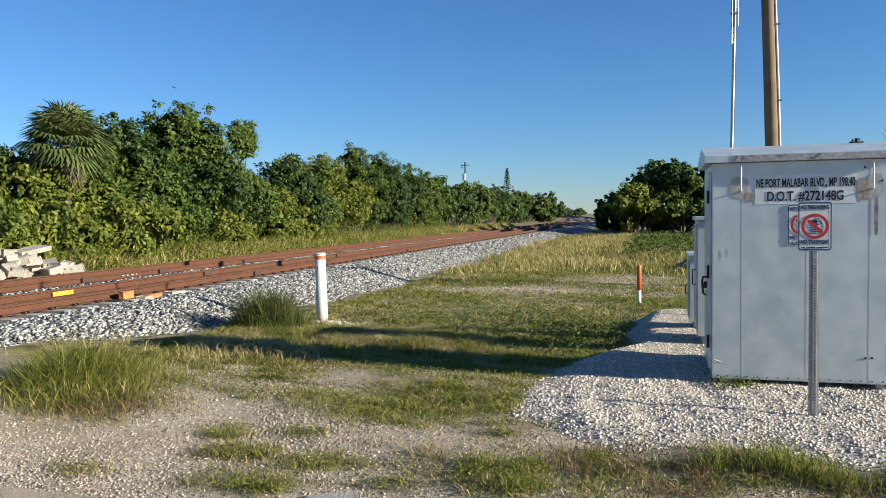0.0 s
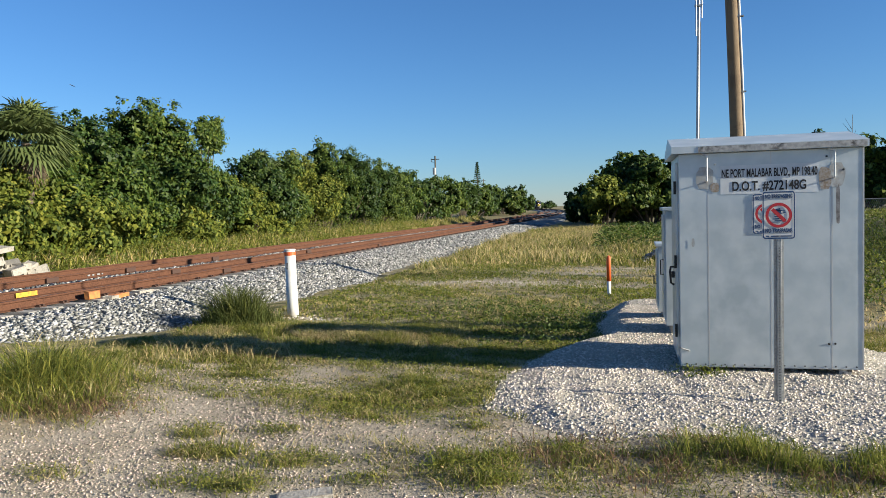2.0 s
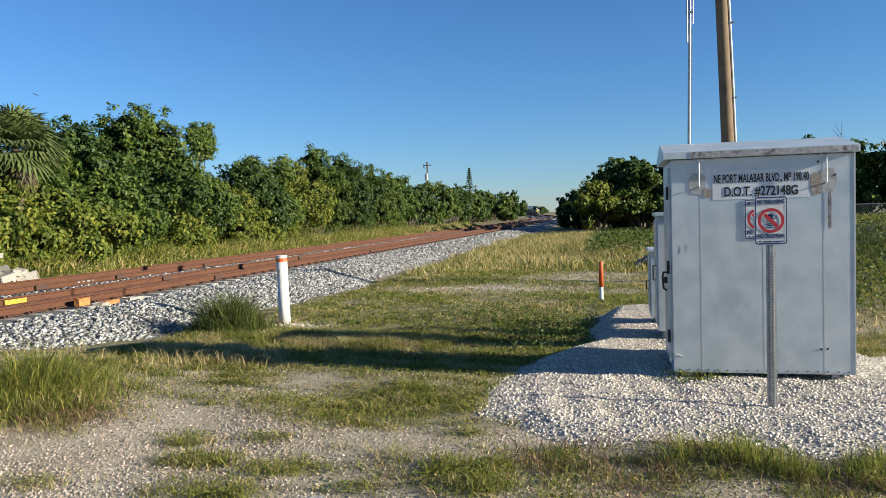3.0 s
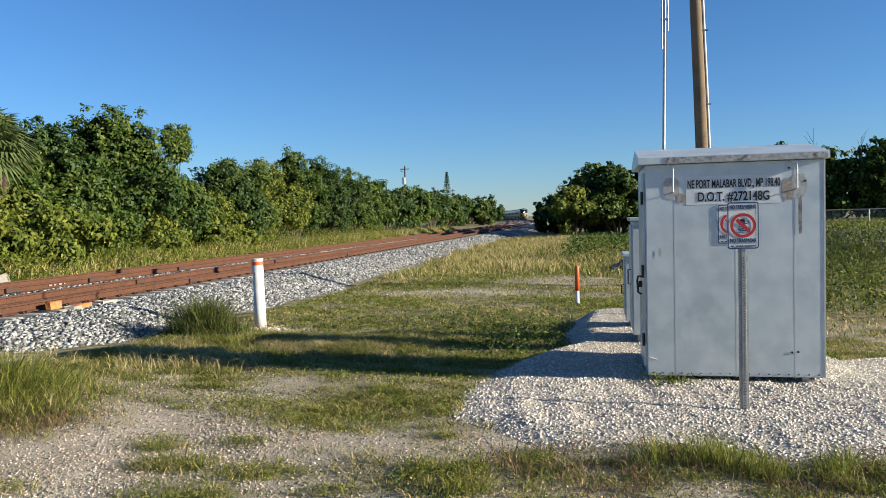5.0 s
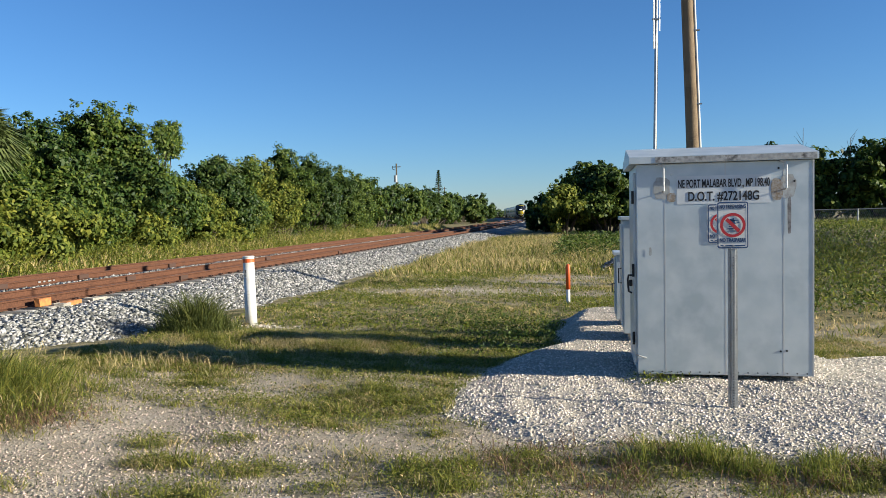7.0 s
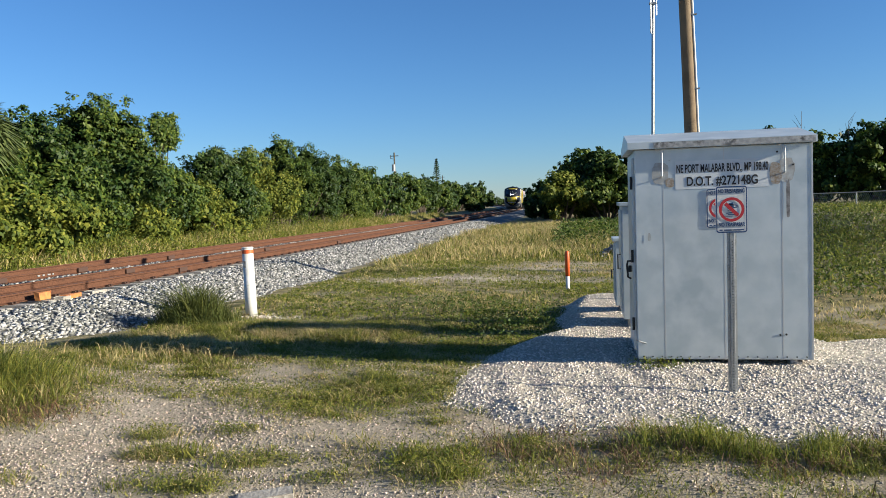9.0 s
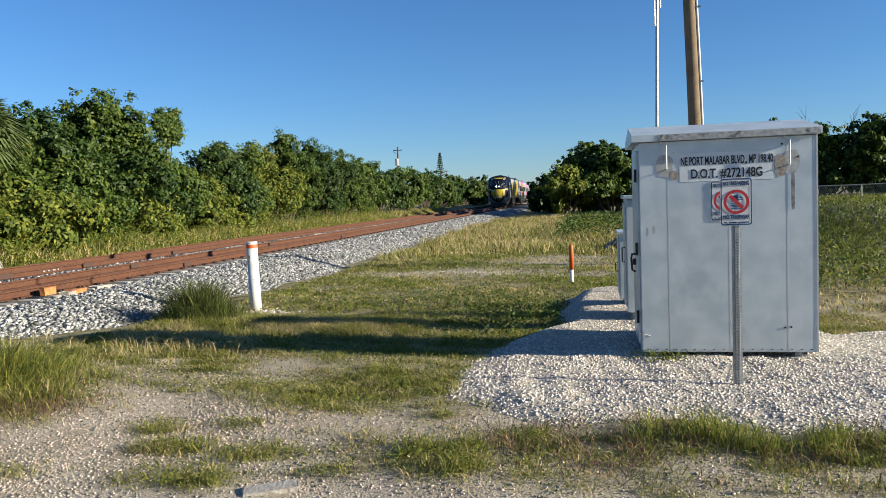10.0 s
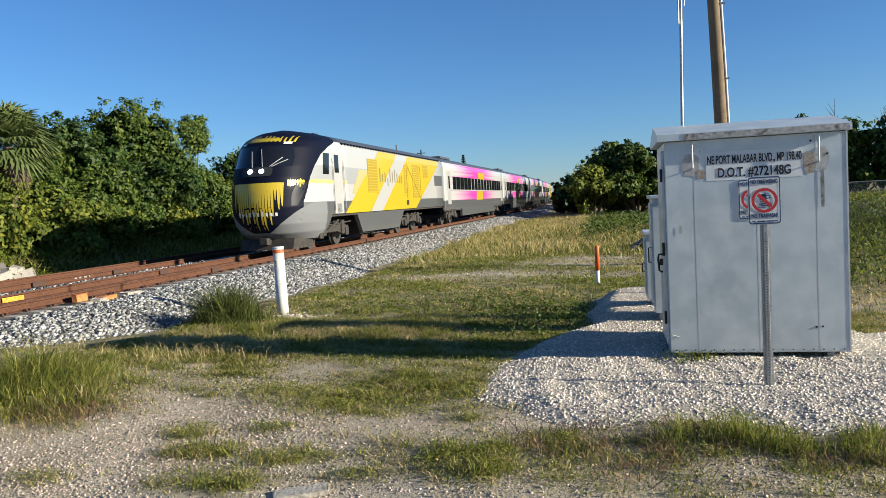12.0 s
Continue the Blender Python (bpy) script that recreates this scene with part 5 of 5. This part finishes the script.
near = (-9.5, 4.0, 4.2, 13.0)
lay("short_grass", "short green grass in patches on sandy soil", "grass_green", 420000, near, lambda x, y: turf(x, y) * off_pad(x, y) * clump(x, y) * (0.62 + 0.35 * wave(x, y, 42, 0.7)), low_h, np.random.RandomState(1), width=0.0036, lean=1.3)
lay("dry_grass", "dry straw-coloured grass in patches on sandy soil", "grass_dry", 400000, near, lambda x, y: turf(x, y) * off_pad(x, y) * clump(x, y, 84) * (0.62 - 0.35 * wave(x, y, 42, 0.7)), low_h, np.random.RandomState(2), width=0.003, lean=1.6)
mid = (-8.5, 16, 13.0, 30.0)
lay("meadow_grass", "short green meadow grass beside the line", "grass_green", 150000, mid, lambda x, y: turf(x, y) * off_pad(x, y) * clump(x, y, 88) * (0.75 + 0.5 * wave(x, y, 43, 2.0)), lambda x, y: 0.09 + 0.05 * np.clip(wave(x, y, 44, 1.2), 0, 1) + 0.10 * smoothstep((x - 6) / 3), np.random.RandomState(3), width=0.009, lean=1.1)
lay("meadow_straw", "dry straw-coloured meadow grass beside the line", "grass_dry", 170000, mid, lambda x, y: turf(x, y) * off_pad(x, y) * clump(x, y, 90) * (0.55 - 0.5 * wave(x, y, 43, 2.0)) * (1 - 0.6 * (x > 3.5)), lambda x, y: 0.09 + 0.05 * np.clip(wave(x, y, 44, 1.2), 0, 1), np.random.RandomState(4), width=0.008, lean=1.2)
rough = (-9, 9, 24.0, 62.0)
lay("tall_dry_grass", "tall straw-coloured rough grass", "grass_dry", 52000, rough, lambda x, y: off_pad(x, y) * smoothstep((y - 24 + 1.5 * wave(x, y, 45, 1.5)) / 4) * (0.55 + 0.25 * wave(x, y, 46, 2.2)) * (x < 6), lambda x, y: 0.22 + 0.25 * smoothstep((y - 24) / 12) + 0.2 * np.clip(wave(x, y, 47, 1.5), -0.3, 1), np.random.RandomState(5), width=0.013, lean=0.8)
lay("tall_green_grass", "tall green rough grass", "grass_green", 50000, rough, lambda x, y: off_pad(x, y) * smoothstep((y - 24 + 1.5 * wave(x, y, 45, 1.5)) / 4) * (0.55 - 0.25 * wave(x, y, 46, 2.2)), lambda x, y: 0.18 + 0.25 * smoothstep((y - 24) / 12) + 0.2 * np.clip(wave(x, y, 47, 1.5), -0.3, 1), np.random.RandomState(6), width=0.015, lean=0.8)
lay("mown_grass", "short pale mown grass beside the pad", "grass_dry", 34000, (2.4, 14, 9.8, 20), lambda x, y: off_pad(x, y) * clump(x, y, 101), lambda x, y: 0.06 + 0 * x, np.random.RandomState(15), width=0.008, lean=1.4)
lay("field_straw", "straw-coloured stems in the field", "grass_dry", 3000, (5, 32, 18, 60), lambda x, y: 0.5 + 0.3 * wave(x, y, 102, 2.0), lambda x, y: 0.25 + 0 * x, np.random.RandomState(16), width=0.02, lean=1.0)
lay("field_grass", "rough green grass of the field beyond the pad", "grass_dark", 26000, (4.5, 32, 17, 60), lambda x, y: 0.7 + 0.2 * wave(x, y, 48, 2.0), lambda x, y: 0.22 + 0.12 * wave(x, y, 49, 2.0), np.random.RandomState(7), width=0.022, lean=1.0)
verge = lambda x, y: (np.abs(x - bend(y) + 20.6) < 2.1 + 0.4 * wave(x, y, 50, 2)) * 0.9
lay("verge_grass", "tall yellow-green grass at the foot of the thicket", "grass_green", 42000, (-26, -18.5, 8, 120), verge, lambda x, y: 0.16 + 0.85 * smoothstep((-x - 20.4 + bend(y)) / 1.8) + 0.08 * wave(x, y, 51, 1.5), np.random.RandomState(8), width=0.026, lean=0.4)
lay("verge_straw", "tall straw-coloured grass at the foot of the thicket", "grass_dry", 50000, (-26, -18.5, 8, 120), lambda x, y: verge(x, y) * (0.62 + 0.3 * smoothstep((y - 45) / 15)), lambda x, y: 0.16 + 0.75 * smoothstep((-x - 20.4 + bend(y)) / 1.8) + 0.08 * wave(x, y, 51, 1.5), np.random.RandomState(9), width=0.022, lean=0.4)
# the tall tussock by the vent post and the big tussock near the crossing
# the vent post's tussock stands in shade, painted here with darker blades
lay("tussock", "tall grass tussock at the ballast's foot, its shade painted as dark blades", "grass_dark", 13000, (-8.2, -5.9, 11.6, 13.4), lambda x, y: np.exp(-((x + 7.0) / 0.55) ** 2 - ((y - 12.6) / 0.45) ** 2), lambda x, y: 0.95 * np.exp(-((x + 7.0) / 0.7) ** 2 - ((y - 12.6) / 0.6) ** 2), np.random.RandomState(10), width=0.006, lean=0.75)
lay("tussock", "tall green grass tussock with brown stems", "grass_green", 13000, (-7.2, -4.7, 5.6, 8.0), lambda x, y: tall_left(x, y), lambda x, y: 0.16 + 0.50 * np.exp(-((x + 6.1) / 0.6) ** 2 - ((y - 6.8) / 0.8) ** 2), np.random.RandomState(11), width=0.0042, lean=1.1)
lay("dead_grass", "reddish-brown dead grass stems", "grass_brown", 60000, (-7.0, 2.9, 4.7, 9.6), lambda x, y: np.exp(-((x + 5.3) / 0.5) ** 2 - ((y - 6.3) / 0.35) ** 2) + 0.6 * np.exp(-((x + 4.75) / 0.3) ** 2 - ((y - 9.0) / 0.25) ** 2) + 0.8 * np.exp(-((y - 5.6) / 0.45) ** 2) * smoothstep((x + 1.2) / 0.8) * clump(x, y, 105) * (pad(x, y) < 0.15), lambda x, y: 0.14 + 0 * x, np.random.RandomState(12), width=0.0032, lean=1.5)


lay("tall_stems", "tall thin weed stems before the gravel pad", "grass_green", 15000, (-1.4, 3.2, 4.8, 6.4), lambda x, y: (turf(x, y) > 0.45) * (pad(x, y) < 0.2) * clump(x, y, 103) * 0.8, lambda x, y: 0.11 + 0.20 * np.exp(-((x - 0.7) / 0.5) ** 2) + 0.14 * np.exp(-((x - 1.9) / 0.6) ** 2), np.random.RandomState(17), width=0.003, lean=0.7)
lay("wispy_grass", "wispy straw-coloured grass near the crossing", "grass_dry", 12000, (-8.5, -4.2, 5.8, 9.9), lambda x, y: tall_left(x, y) * clump(x, y, 96), lambda x, y: 0.26 + 0 * x, np.random.RandomState(13), width=0.003, lean=1.0)
lay("plant_litter", "dead plant litter scattered over the soil", "litter", 30000, (-7.5, 4.0, 4.3, 10), lambda x, y: (pad(x, y) < 0.1) * np.clip(0.18 + 0.75 * turf(x, y) + 0.45 * wave(x, y, 97, 0.5), 0.03, 1), lambda x, y: 0.014 + 0 * x, np.random.RandomState(14), width=0.0032, lean=4.0)


# loose tufts before the pad and on the bare soil
tr = np.random.RandomState(131)
TUFTS = np.stack([tr.uniform(-4.2, 3.4, 110), tr.uniform(4.7, 7.4, 110), tr.uniform(0.05, 0.15, 110), tr.uniform(0.3, 1.0, 110)], -1)


def tufted(x, y):
    d = np.zeros_like(x)
    for cx, cy, r, w in TUFTS:
        d = np.maximum(d, w * np.exp(-((x - cx) ** 2 + ((y - cy) * 1.3) ** 2) / r ** 2))
    return d * (pad(x, y) < 0.15) * np.clip(0.12 + 1.1 * turf(x, y), 0, 1)


tuft_area = (-4.4, 3.6, 4.5, 7.6)
lay("grass_tufts", "small dark green grass tufts on sandy soil", "grass_green", 130000, tuft_area, tufted, lambda x, y: 0.045 + 0.13 * tufted(x, y), np.random.RandomState(132), width=0.0032, lean=0.75)
lay("straw_tufts", "small straw-coloured grass tufts on sandy soil", "grass_dry", 45000, tuft_area, tufted, lambda x, y: 0.06 + 0.14 * tufted(x, y), np.random.RandomState(133), width=0.0028, lean=0.9)
lay("brown_tufts", "small dead brown grass tufts on sandy soil", "grass_brown", 45000, tuft_area, tufted, lambda x, y: 0.03 + 0.09 * tufted(x, y), np.random.RandomState(134), width=0.0034, lean=1.0)


def weeds(name, label, leaf, n, area, density, h, size, seed, zf=land):
    """Low broad-leaved plants: small leaves spread over the ground."""
    rng = np.random.RandomState(seed)
    x, y = rng.uniform(area[0], area[1], n), rng.uniform(area[2], area[3], n)
    ok = rng.uniform(0, 1, n) < density(x, y)
    x, y = x[ok], y[ok]
    tall = h(x, y) if callable(h) else h
    p = np.stack([x, y, zf(x, y) + tall * rng.uniform(0.05, 1, len(x)) ** 1.3], -1)
    v, f = leaf_cards(p, np.tile([0.15, -0.25, 0.45], (len(x), 1)), size, rng, 0.32)
    return tagged(add_mesh(name, v, f, M[leaf]), label, "weeds", kind="stuff")


weeds("broadleaf_weeds", "low bright green broad-leaved weeds", "leaf", 26000, (-4.5, 0.2, 9.5, 17), lambda x, y: off_pad(x, y) * (np.exp(-((x + 1.2) / 0.9) ** 2 - ((y - 12.6) / 1.6) ** 2) + 0.7 * np.exp(-((x + 2.6) / 1.3) ** 2 - ((y - 15) / 1.0) ** 2)), 0.22, 0.028, 61)
weeds("creeping_weeds", "small creeping weeds in the sparse grass", "leaf_light", 40000, (-4, 3.5, 4.6, 9), lambda x, y: 0.5 * turf(x, y) * (pad(x, y) < 0.2), 0.045, 0.010, 62)
def cover(x, y):
    return turf(x, y) * off_pad(x, y)


weeds("ground_cover", "low leafy ground cover in the turf", "leaf_light", 90000, (-7.6, 2.0, 6.0, 13.5), lambda x, y: cover(x, y) * np.clip(0.55 + 0.5 * wave(x, y, 111, 0.35), 0.1, 1), 0.06, 0.015, 161)
weeds("ground_cover", "low dull green ground cover in the turf", "grass_green", 80000, (-7.6, 2.0, 6.0, 13.5), lambda x, y: cover(x, y) * np.clip(0.55 - 0.4 * wave(x, y, 111, 0.35), 0.1, 1), 0.05, 0.016, 162)
weeds("dry_cover", "dry straw-coloured leaf litter in the turf", "grass_dry", 40000, (-7.6, 2.0, 5.0, 13.5), lambda x, y: cover(x, y) * np.clip(0.4 + 0.6 * wave(x, y, 113, 0.6), 0, 1), 0.04, 0.013, 163)
weeds("ground_cover", "low leafy ground cover of the meadow", "leaf_light", 70000, (-7.6, 4.0, 13.5, 27.0), lambda x, y: cover(x, y) * np.clip(0.5 + 0.6 * wave(x, y, 114, 0.8), 0.05, 1), 0.09, 0.030, 164)
weeds("bushy_weeds", "bushy yellow-green weeds before the gravel pad", "leaf_light", 60000, (-1.6, 3.2, 4.8, 6.4), lambda x, y: turf(x, y) ** 1.5 * (pad(x, y) < 0.1) * np.clip(0.1 + clump(x, y, 103), 0, 1), lambda x, y: 0.06 + 0.16 * np.exp(-((x - 0.7) / 0.45) ** 2 - ((y - 5.9) / 0.3) ** 2) + 0.12 * np.exp(-((x - 1.9) / 0.5) ** 2 - ((y - 5.6) / 0.4) ** 2), 0.011, 165)
weeds("tuft_weeds", "small green weeds in tufts on bare soil", "grass_green", 60000, (-4.5, 0.0, 4.4, 7.6), lambda x, y: turf(x, y) ** 1.5 * (pad(x, y) < 0.1), 0.07, 0.011, 166)
weeds("pad_weeds", "green weeds at the corner of the signal house", "leaf_light", 1500, (0.3, 1.2, 8.0, 8.75), lambda x, y: np.exp(-((x - 0.72) / 0.22) ** 2 - ((y - 8.38) / 0.15) ** 2), 0.10, 0.022, 63, pad_top)
weeds("field_weeds", "leafy green weeds in the field", "leaf_light", 36000, (4.5, 24, 16, 42), lambda x, y: 0.55 + 0.4 * wave(x, y, 64, 1.6), 0.30, 0.06, 64)
weeds("field_weeds", "dark leafy weeds in the field", "leaf", 30000, (4.0, 20, 15, 36), lambda x, y: 0.55 - 0.4 * wave(x, y, 64, 1.6), 0.28, 0.05, 67)
weeds("vine_mat", "dark green vines sprawling over rough ground", "leaf", 16000, (-1.5, 6, 33, 50), lambda x, y: 0.6 + 0.5 * wave(x, y, 65, 2.0), 0.9, 0.09, 65)
weeds("verge_weeds", "leafy weeds and vines at the foot of the thicket", "leaf_light", 90000, (-23.8, -19.2, 8, 80), lambda x, y: np.clip(0.55 + 0.35 * wave(x, y, 66, 1.5), 0.1, 1) * smoothstep((-x - 19.2) / 1.8), lambda x, y: 0.12 + (1.25 + 0.45 * wave(x, y, 68, 1.8)) * smoothstep((-x - 19.6) / 3.0), 0.062, 66)


def stones(name, label, material, n, area, density, size, zf, seed, sink=0.35, fine=False):
    """Crushed stones, each an uneven six-cornered lump lying on the surface."""
    rng = np.random.RandomState(seed)
    x, y = rng.uniform(area[0], area[1], n), rng.uniform(area[2], area[3], n)
    ok = rng.uniform(0, 1, n) < density(x, y)
    x, y = x[ok], y[ok]
    n = len(x)
    s = size * (0.45 + 1.2 * rng.uniform(0, 1, n) ** 2.2)
    c = np.stack([x, y, zf(x, y) + s * sink], -1)
    k = np.array([[1, 0, 0], [0, 1, 0], [-1, 0, 0], [0, -1, 0], [0, 0, 1], [0, 0, -1]], float)
    v = k[None] * rng.uniform(0.6, 1.2, (n, 6, 1)) + rng.normal(0, 0.28, (n, 6, 3))
    if fine:
        v = np.array([[1, 0, -0.5], [-0.6, 0.9, -0.5], [-0.6, -0.9, -0.5], [0, 0, 1.0]])[None] * rng.uniform(0.75, 1.35, (n, 4, 1))
    ax = rng.normal(0, 1, (n, 3, 3))
    q = np.linalg.qr(ax)[0]
    v = np.einsum("nij,nkj->nki", q, v)
    v[:, :, 2] *= 0.75
    v = v * s[:, None, None] + c[:, None]
    t = np.array([[0, 1, 4], [1, 2, 4], [2, 3, 4], [3, 0, 4], [1, 0, 5], [2, 1, 5], [3, 2, 5], [0, 3, 5]])
    if fine:
        t = np.array([[0, 1, 3], [1, 2, 3], [2, 0, 3], [2, 1, 0]])
    f = (np.arange(n)[:, None, None] * v.shape[1] + t[None]).reshape(-1, 3)
    return tagged(add_mesh(name, v.reshape(-1, 3), f, M[material]), label, "stones", kind="stuff")


def on_shoulder(x, y):
    u = x - bend(y) - TRACK_X
    return (u > 1.27) & (u < 4.9)


stones("ballast_stones", "grey crushed ballast stones", "ballast_stone", 62000, (-11.2, -6.8, 6, 34), lambda x, y: on_shoulder(x, y) * np.clip(1.25 - y / 45, 0, 1), 0.037, ballast_z, 71, fine=True)
stones("ballast_stones", "grey crushed ballast stones", "ballast_stone", 9000, (-11.4, -6.8, 34, 75), on_shoulder, 0.055, ballast_z, 72, fine=True)
stones("ballast_stones", "grey ballast stones between the tracks", "ballast_stone", 9000, (-14.9, -12.7, 8, 60), lambda x, y: 1 + 0 * x, 0.05, lambda x, y: ballast_z(x, y) + 0.02, 73, fine=True)
stones("white_stones", "crushed white stones of the gravel pad", "white_stone", 150000, (-1.9, 4.9, 5.8, 15.4), lambda x, y: (pad(x, y) > -0.05) * np.clip(1.6 - y / 12, 0.25, 1), 0.0118, pad_top, 74, fine=True)
stones("tan_stones", "small tan pebbles on bare sandy soil", "tan_stone", 130000, (-7, 2.5, 4.3, 9), lambda x, y: (1 - turf(x, y)) * (pad(x, y) < 0.05) * (0.35 + 0.65 * smoothstep((-x - 1) / 3)) * (0.6 + 0.4 * wave(x, y, 75, 0.6)), 0.0084, land, 75, fine=True)
stones("white_stones", "stray white stones round the vent post", "white_stone", 900, (-6.9, -5.2, 13.2, 14.2), lambda x, y: np.exp(-((x + 6.0) / 0.5) ** 2 - ((y - 13.7) / 0.25) ** 2), 0.02, land, 76)
stones("white_stones", "pale grit on a bare patch of the meadow", "white_stone", 1600, (-6.8, 0.5, 18.8, 22.4), lambda x, y: np.exp(-((x + 3.6) / 2.4) ** 2 - ((y - 20.5) / 1.1) ** 2), 0.018, land, 78)
stones("grey_stones", "heap of grey crushed stone by the field", "ballast_stone", 3000, (0, 2.2, 26, 28.5), lambda x, y: np.exp(-((x - 1.3) / 0.7) ** 2 - ((y - 27.4) / 0.6) ** 2), 0.05, lambda x, y: land(x, y) + 0.5 * np.exp(-((x - 1.3) / 0.7) ** 2 - ((y - 27.4) / 0.7) ** 2), 77)


# ---- lineside clutter ----
def chunk(name, m, sx, sy, sz, material, label, category, group, seed):
    r = random.Random(seed)
    bm = box(-sx / 2, sx / 2, -sy / 2, sy / 2, -sz / 2, sz / 2, min(sx, sy, sz) * 0.06)
    for v in bm.verts:
        v.co += Vector([r.uniform(-1, 1) * min(sx, sy, sz) * 0.09 for _ in range(3)])
    me = bpy.data.meshes.new(name)
    bm.to_mesh(me)
    bm.free()
    me.materials.append(M[material])
    ob = new(name, me)
    ob.matrix_world = m
    return tagged(ob, label, category, group)


r = random.Random(12)
for i in range(46):
    y = 17.6 + r.uniform(0, 1) ** 0.8 * 4.6
    h = 0.95 * min(1, (22.6 - y) / 1.6)
    z = -0.22 + r.uniform(0, 1) * h
    x = -20.4 + r.uniform(-0.5, 0.55) + 0.35 * (0.5 - (z + 0.2) / 0.9)
    chunk("concrete_chunk", pose(x, y, z, r.uniform(-25, 25), r.uniform(-20, 20), r.uniform(0, 360)), r.uniform(0.25, 0.5), r.uniform(0.3, 0.75), r.uniform(0.18, 0.3), "concrete",
          "broken pale concrete block in a rubble pile beyond the tracks", "rubble", "concrete rubble pile", i)
chunk("concrete_slab", pose(-20.5, 20.9, 0.70, 6, 4, 8), 0.5, 1.5, 0.16, "concrete", "long broken concrete slab on top of the rubble pile", "rubble", "concrete rubble pile", 90)
chunk("concrete_slab", pose(-2.12, 4.64, -0.205, 3, -2, 25), 0.36, 0.13, 0.04, "concrete", "flat piece of broken concrete lying in the gravel", "rubble", "", 91)
chunk("painted_block", pose(-10.80, 13.5, 0.12, 0, 0, 4), 0.12, 0.36, 0.16, "block_orange", "orange-painted wooden block against the rail", "wood block", "", 92)
chunk("painted_plank", pose(-10.62, 14.1, 0.035, 0, 0, 6), 0.16, 0.55, 0.09, "block_orange", "orange-painted plank lying on the ballast", "plank", "", 93)
chunk("concrete_piece", pose(-10.55, 13.75, 0.03, 0, 0, 10), 0.2, 0.3, 0.09, "concrete", "pale concrete piece lying on the ballast", "rubble", "", 94)
chunk("concrete_piece", pose(-10.60, 14.9, 0.02, 0, 0, -6), 0.22, 0.45, 0.1, "concrete", "pale concrete piece lying on the ballast", "rubble", "", 95)
near_track = bpy.data.objects["railway_track"]
part("paint_mark", box(-12.553, -12.549, 13.35, 13.95, 0.07, 0.17), M["yellow_mark"], near_track, "yellow paint mark on the rail")
for x, y in ((-11.06, 19.4), (-12.56, 19.2), (-12.56, 28.5), (-11.06, 33)):
    part("joint_bar", box(x - 0.02, x + 0.03, y - 0.2, y + 0.2, 0.07, 0.19, 0.006), M["clip"], near_track, "dark bolted joint bar")
far_track = bpy.data.objects["railway_track.001"]
for y in (17.2, 20.5, 25.5):
    part("joint_bar", box(-15.01, -14.96, y - 0.22, y + 0.22, 0.02, 0.15, 0.006), M["clip"], far_track, "dark bolted joint bar")

# chain-link fence at the far side of the field
fence = thing("chain_link_fence", pose(0, 45, 0), "low grey chain-link fence across the field", "fence")
for i in range(9):
    x = 12 + i * 2.5
    z = float(land(np.float64(x), np.float64(45)))
    part("post", tube([(x, 0, z - 0.2), (x, 0, z + 0.8)], 0.035, 6), M["galv"], fence)
zf = [float(land(np.float64(12 + i * 2.5), np.float64(45))) for i in range(9)]
part("top_rail", tube([(12 + i * 2.5, 0, zf[i] + 0.78) for i in range(9)], 0.025, 6), M["galv"], fence)
bm = bmesh.new()
for i in range(200):
    x = 12 + i * 0.1
    for s in (-1, 1):
        a, b = (x, 0.0, zf[0] + 0.05), (x + s * 0.35, 0.0, zf[0] + 0.75)
        tube([a, b], 0.004, 3, bm, False)
part("wire_mesh", bm, M["galv"], fence, "thin wire mesh")
for i, w in enumerate((0.10, 0.08, 0.12, 0.06)):
    part("chalk_mark", box(-15.016, -15.008, 18.6 + i * 0.2, 18.6 + i * 0.2 + w, 0.06, 0.10), M["light_grey_paint"], far_track, "pale chalked bar on the rail")
stones("coarse_gravel", "coarse grey-tan gravel on the bare ground", "tan_stone", 4500, (-7, -1.5, 4.3, 8.8), lambda x, y: (1 - turf(x, y)) * np.clip(0.5 + wave(x, y, 99, 0.5), 0, 1), 0.011, land, 79)
motions()
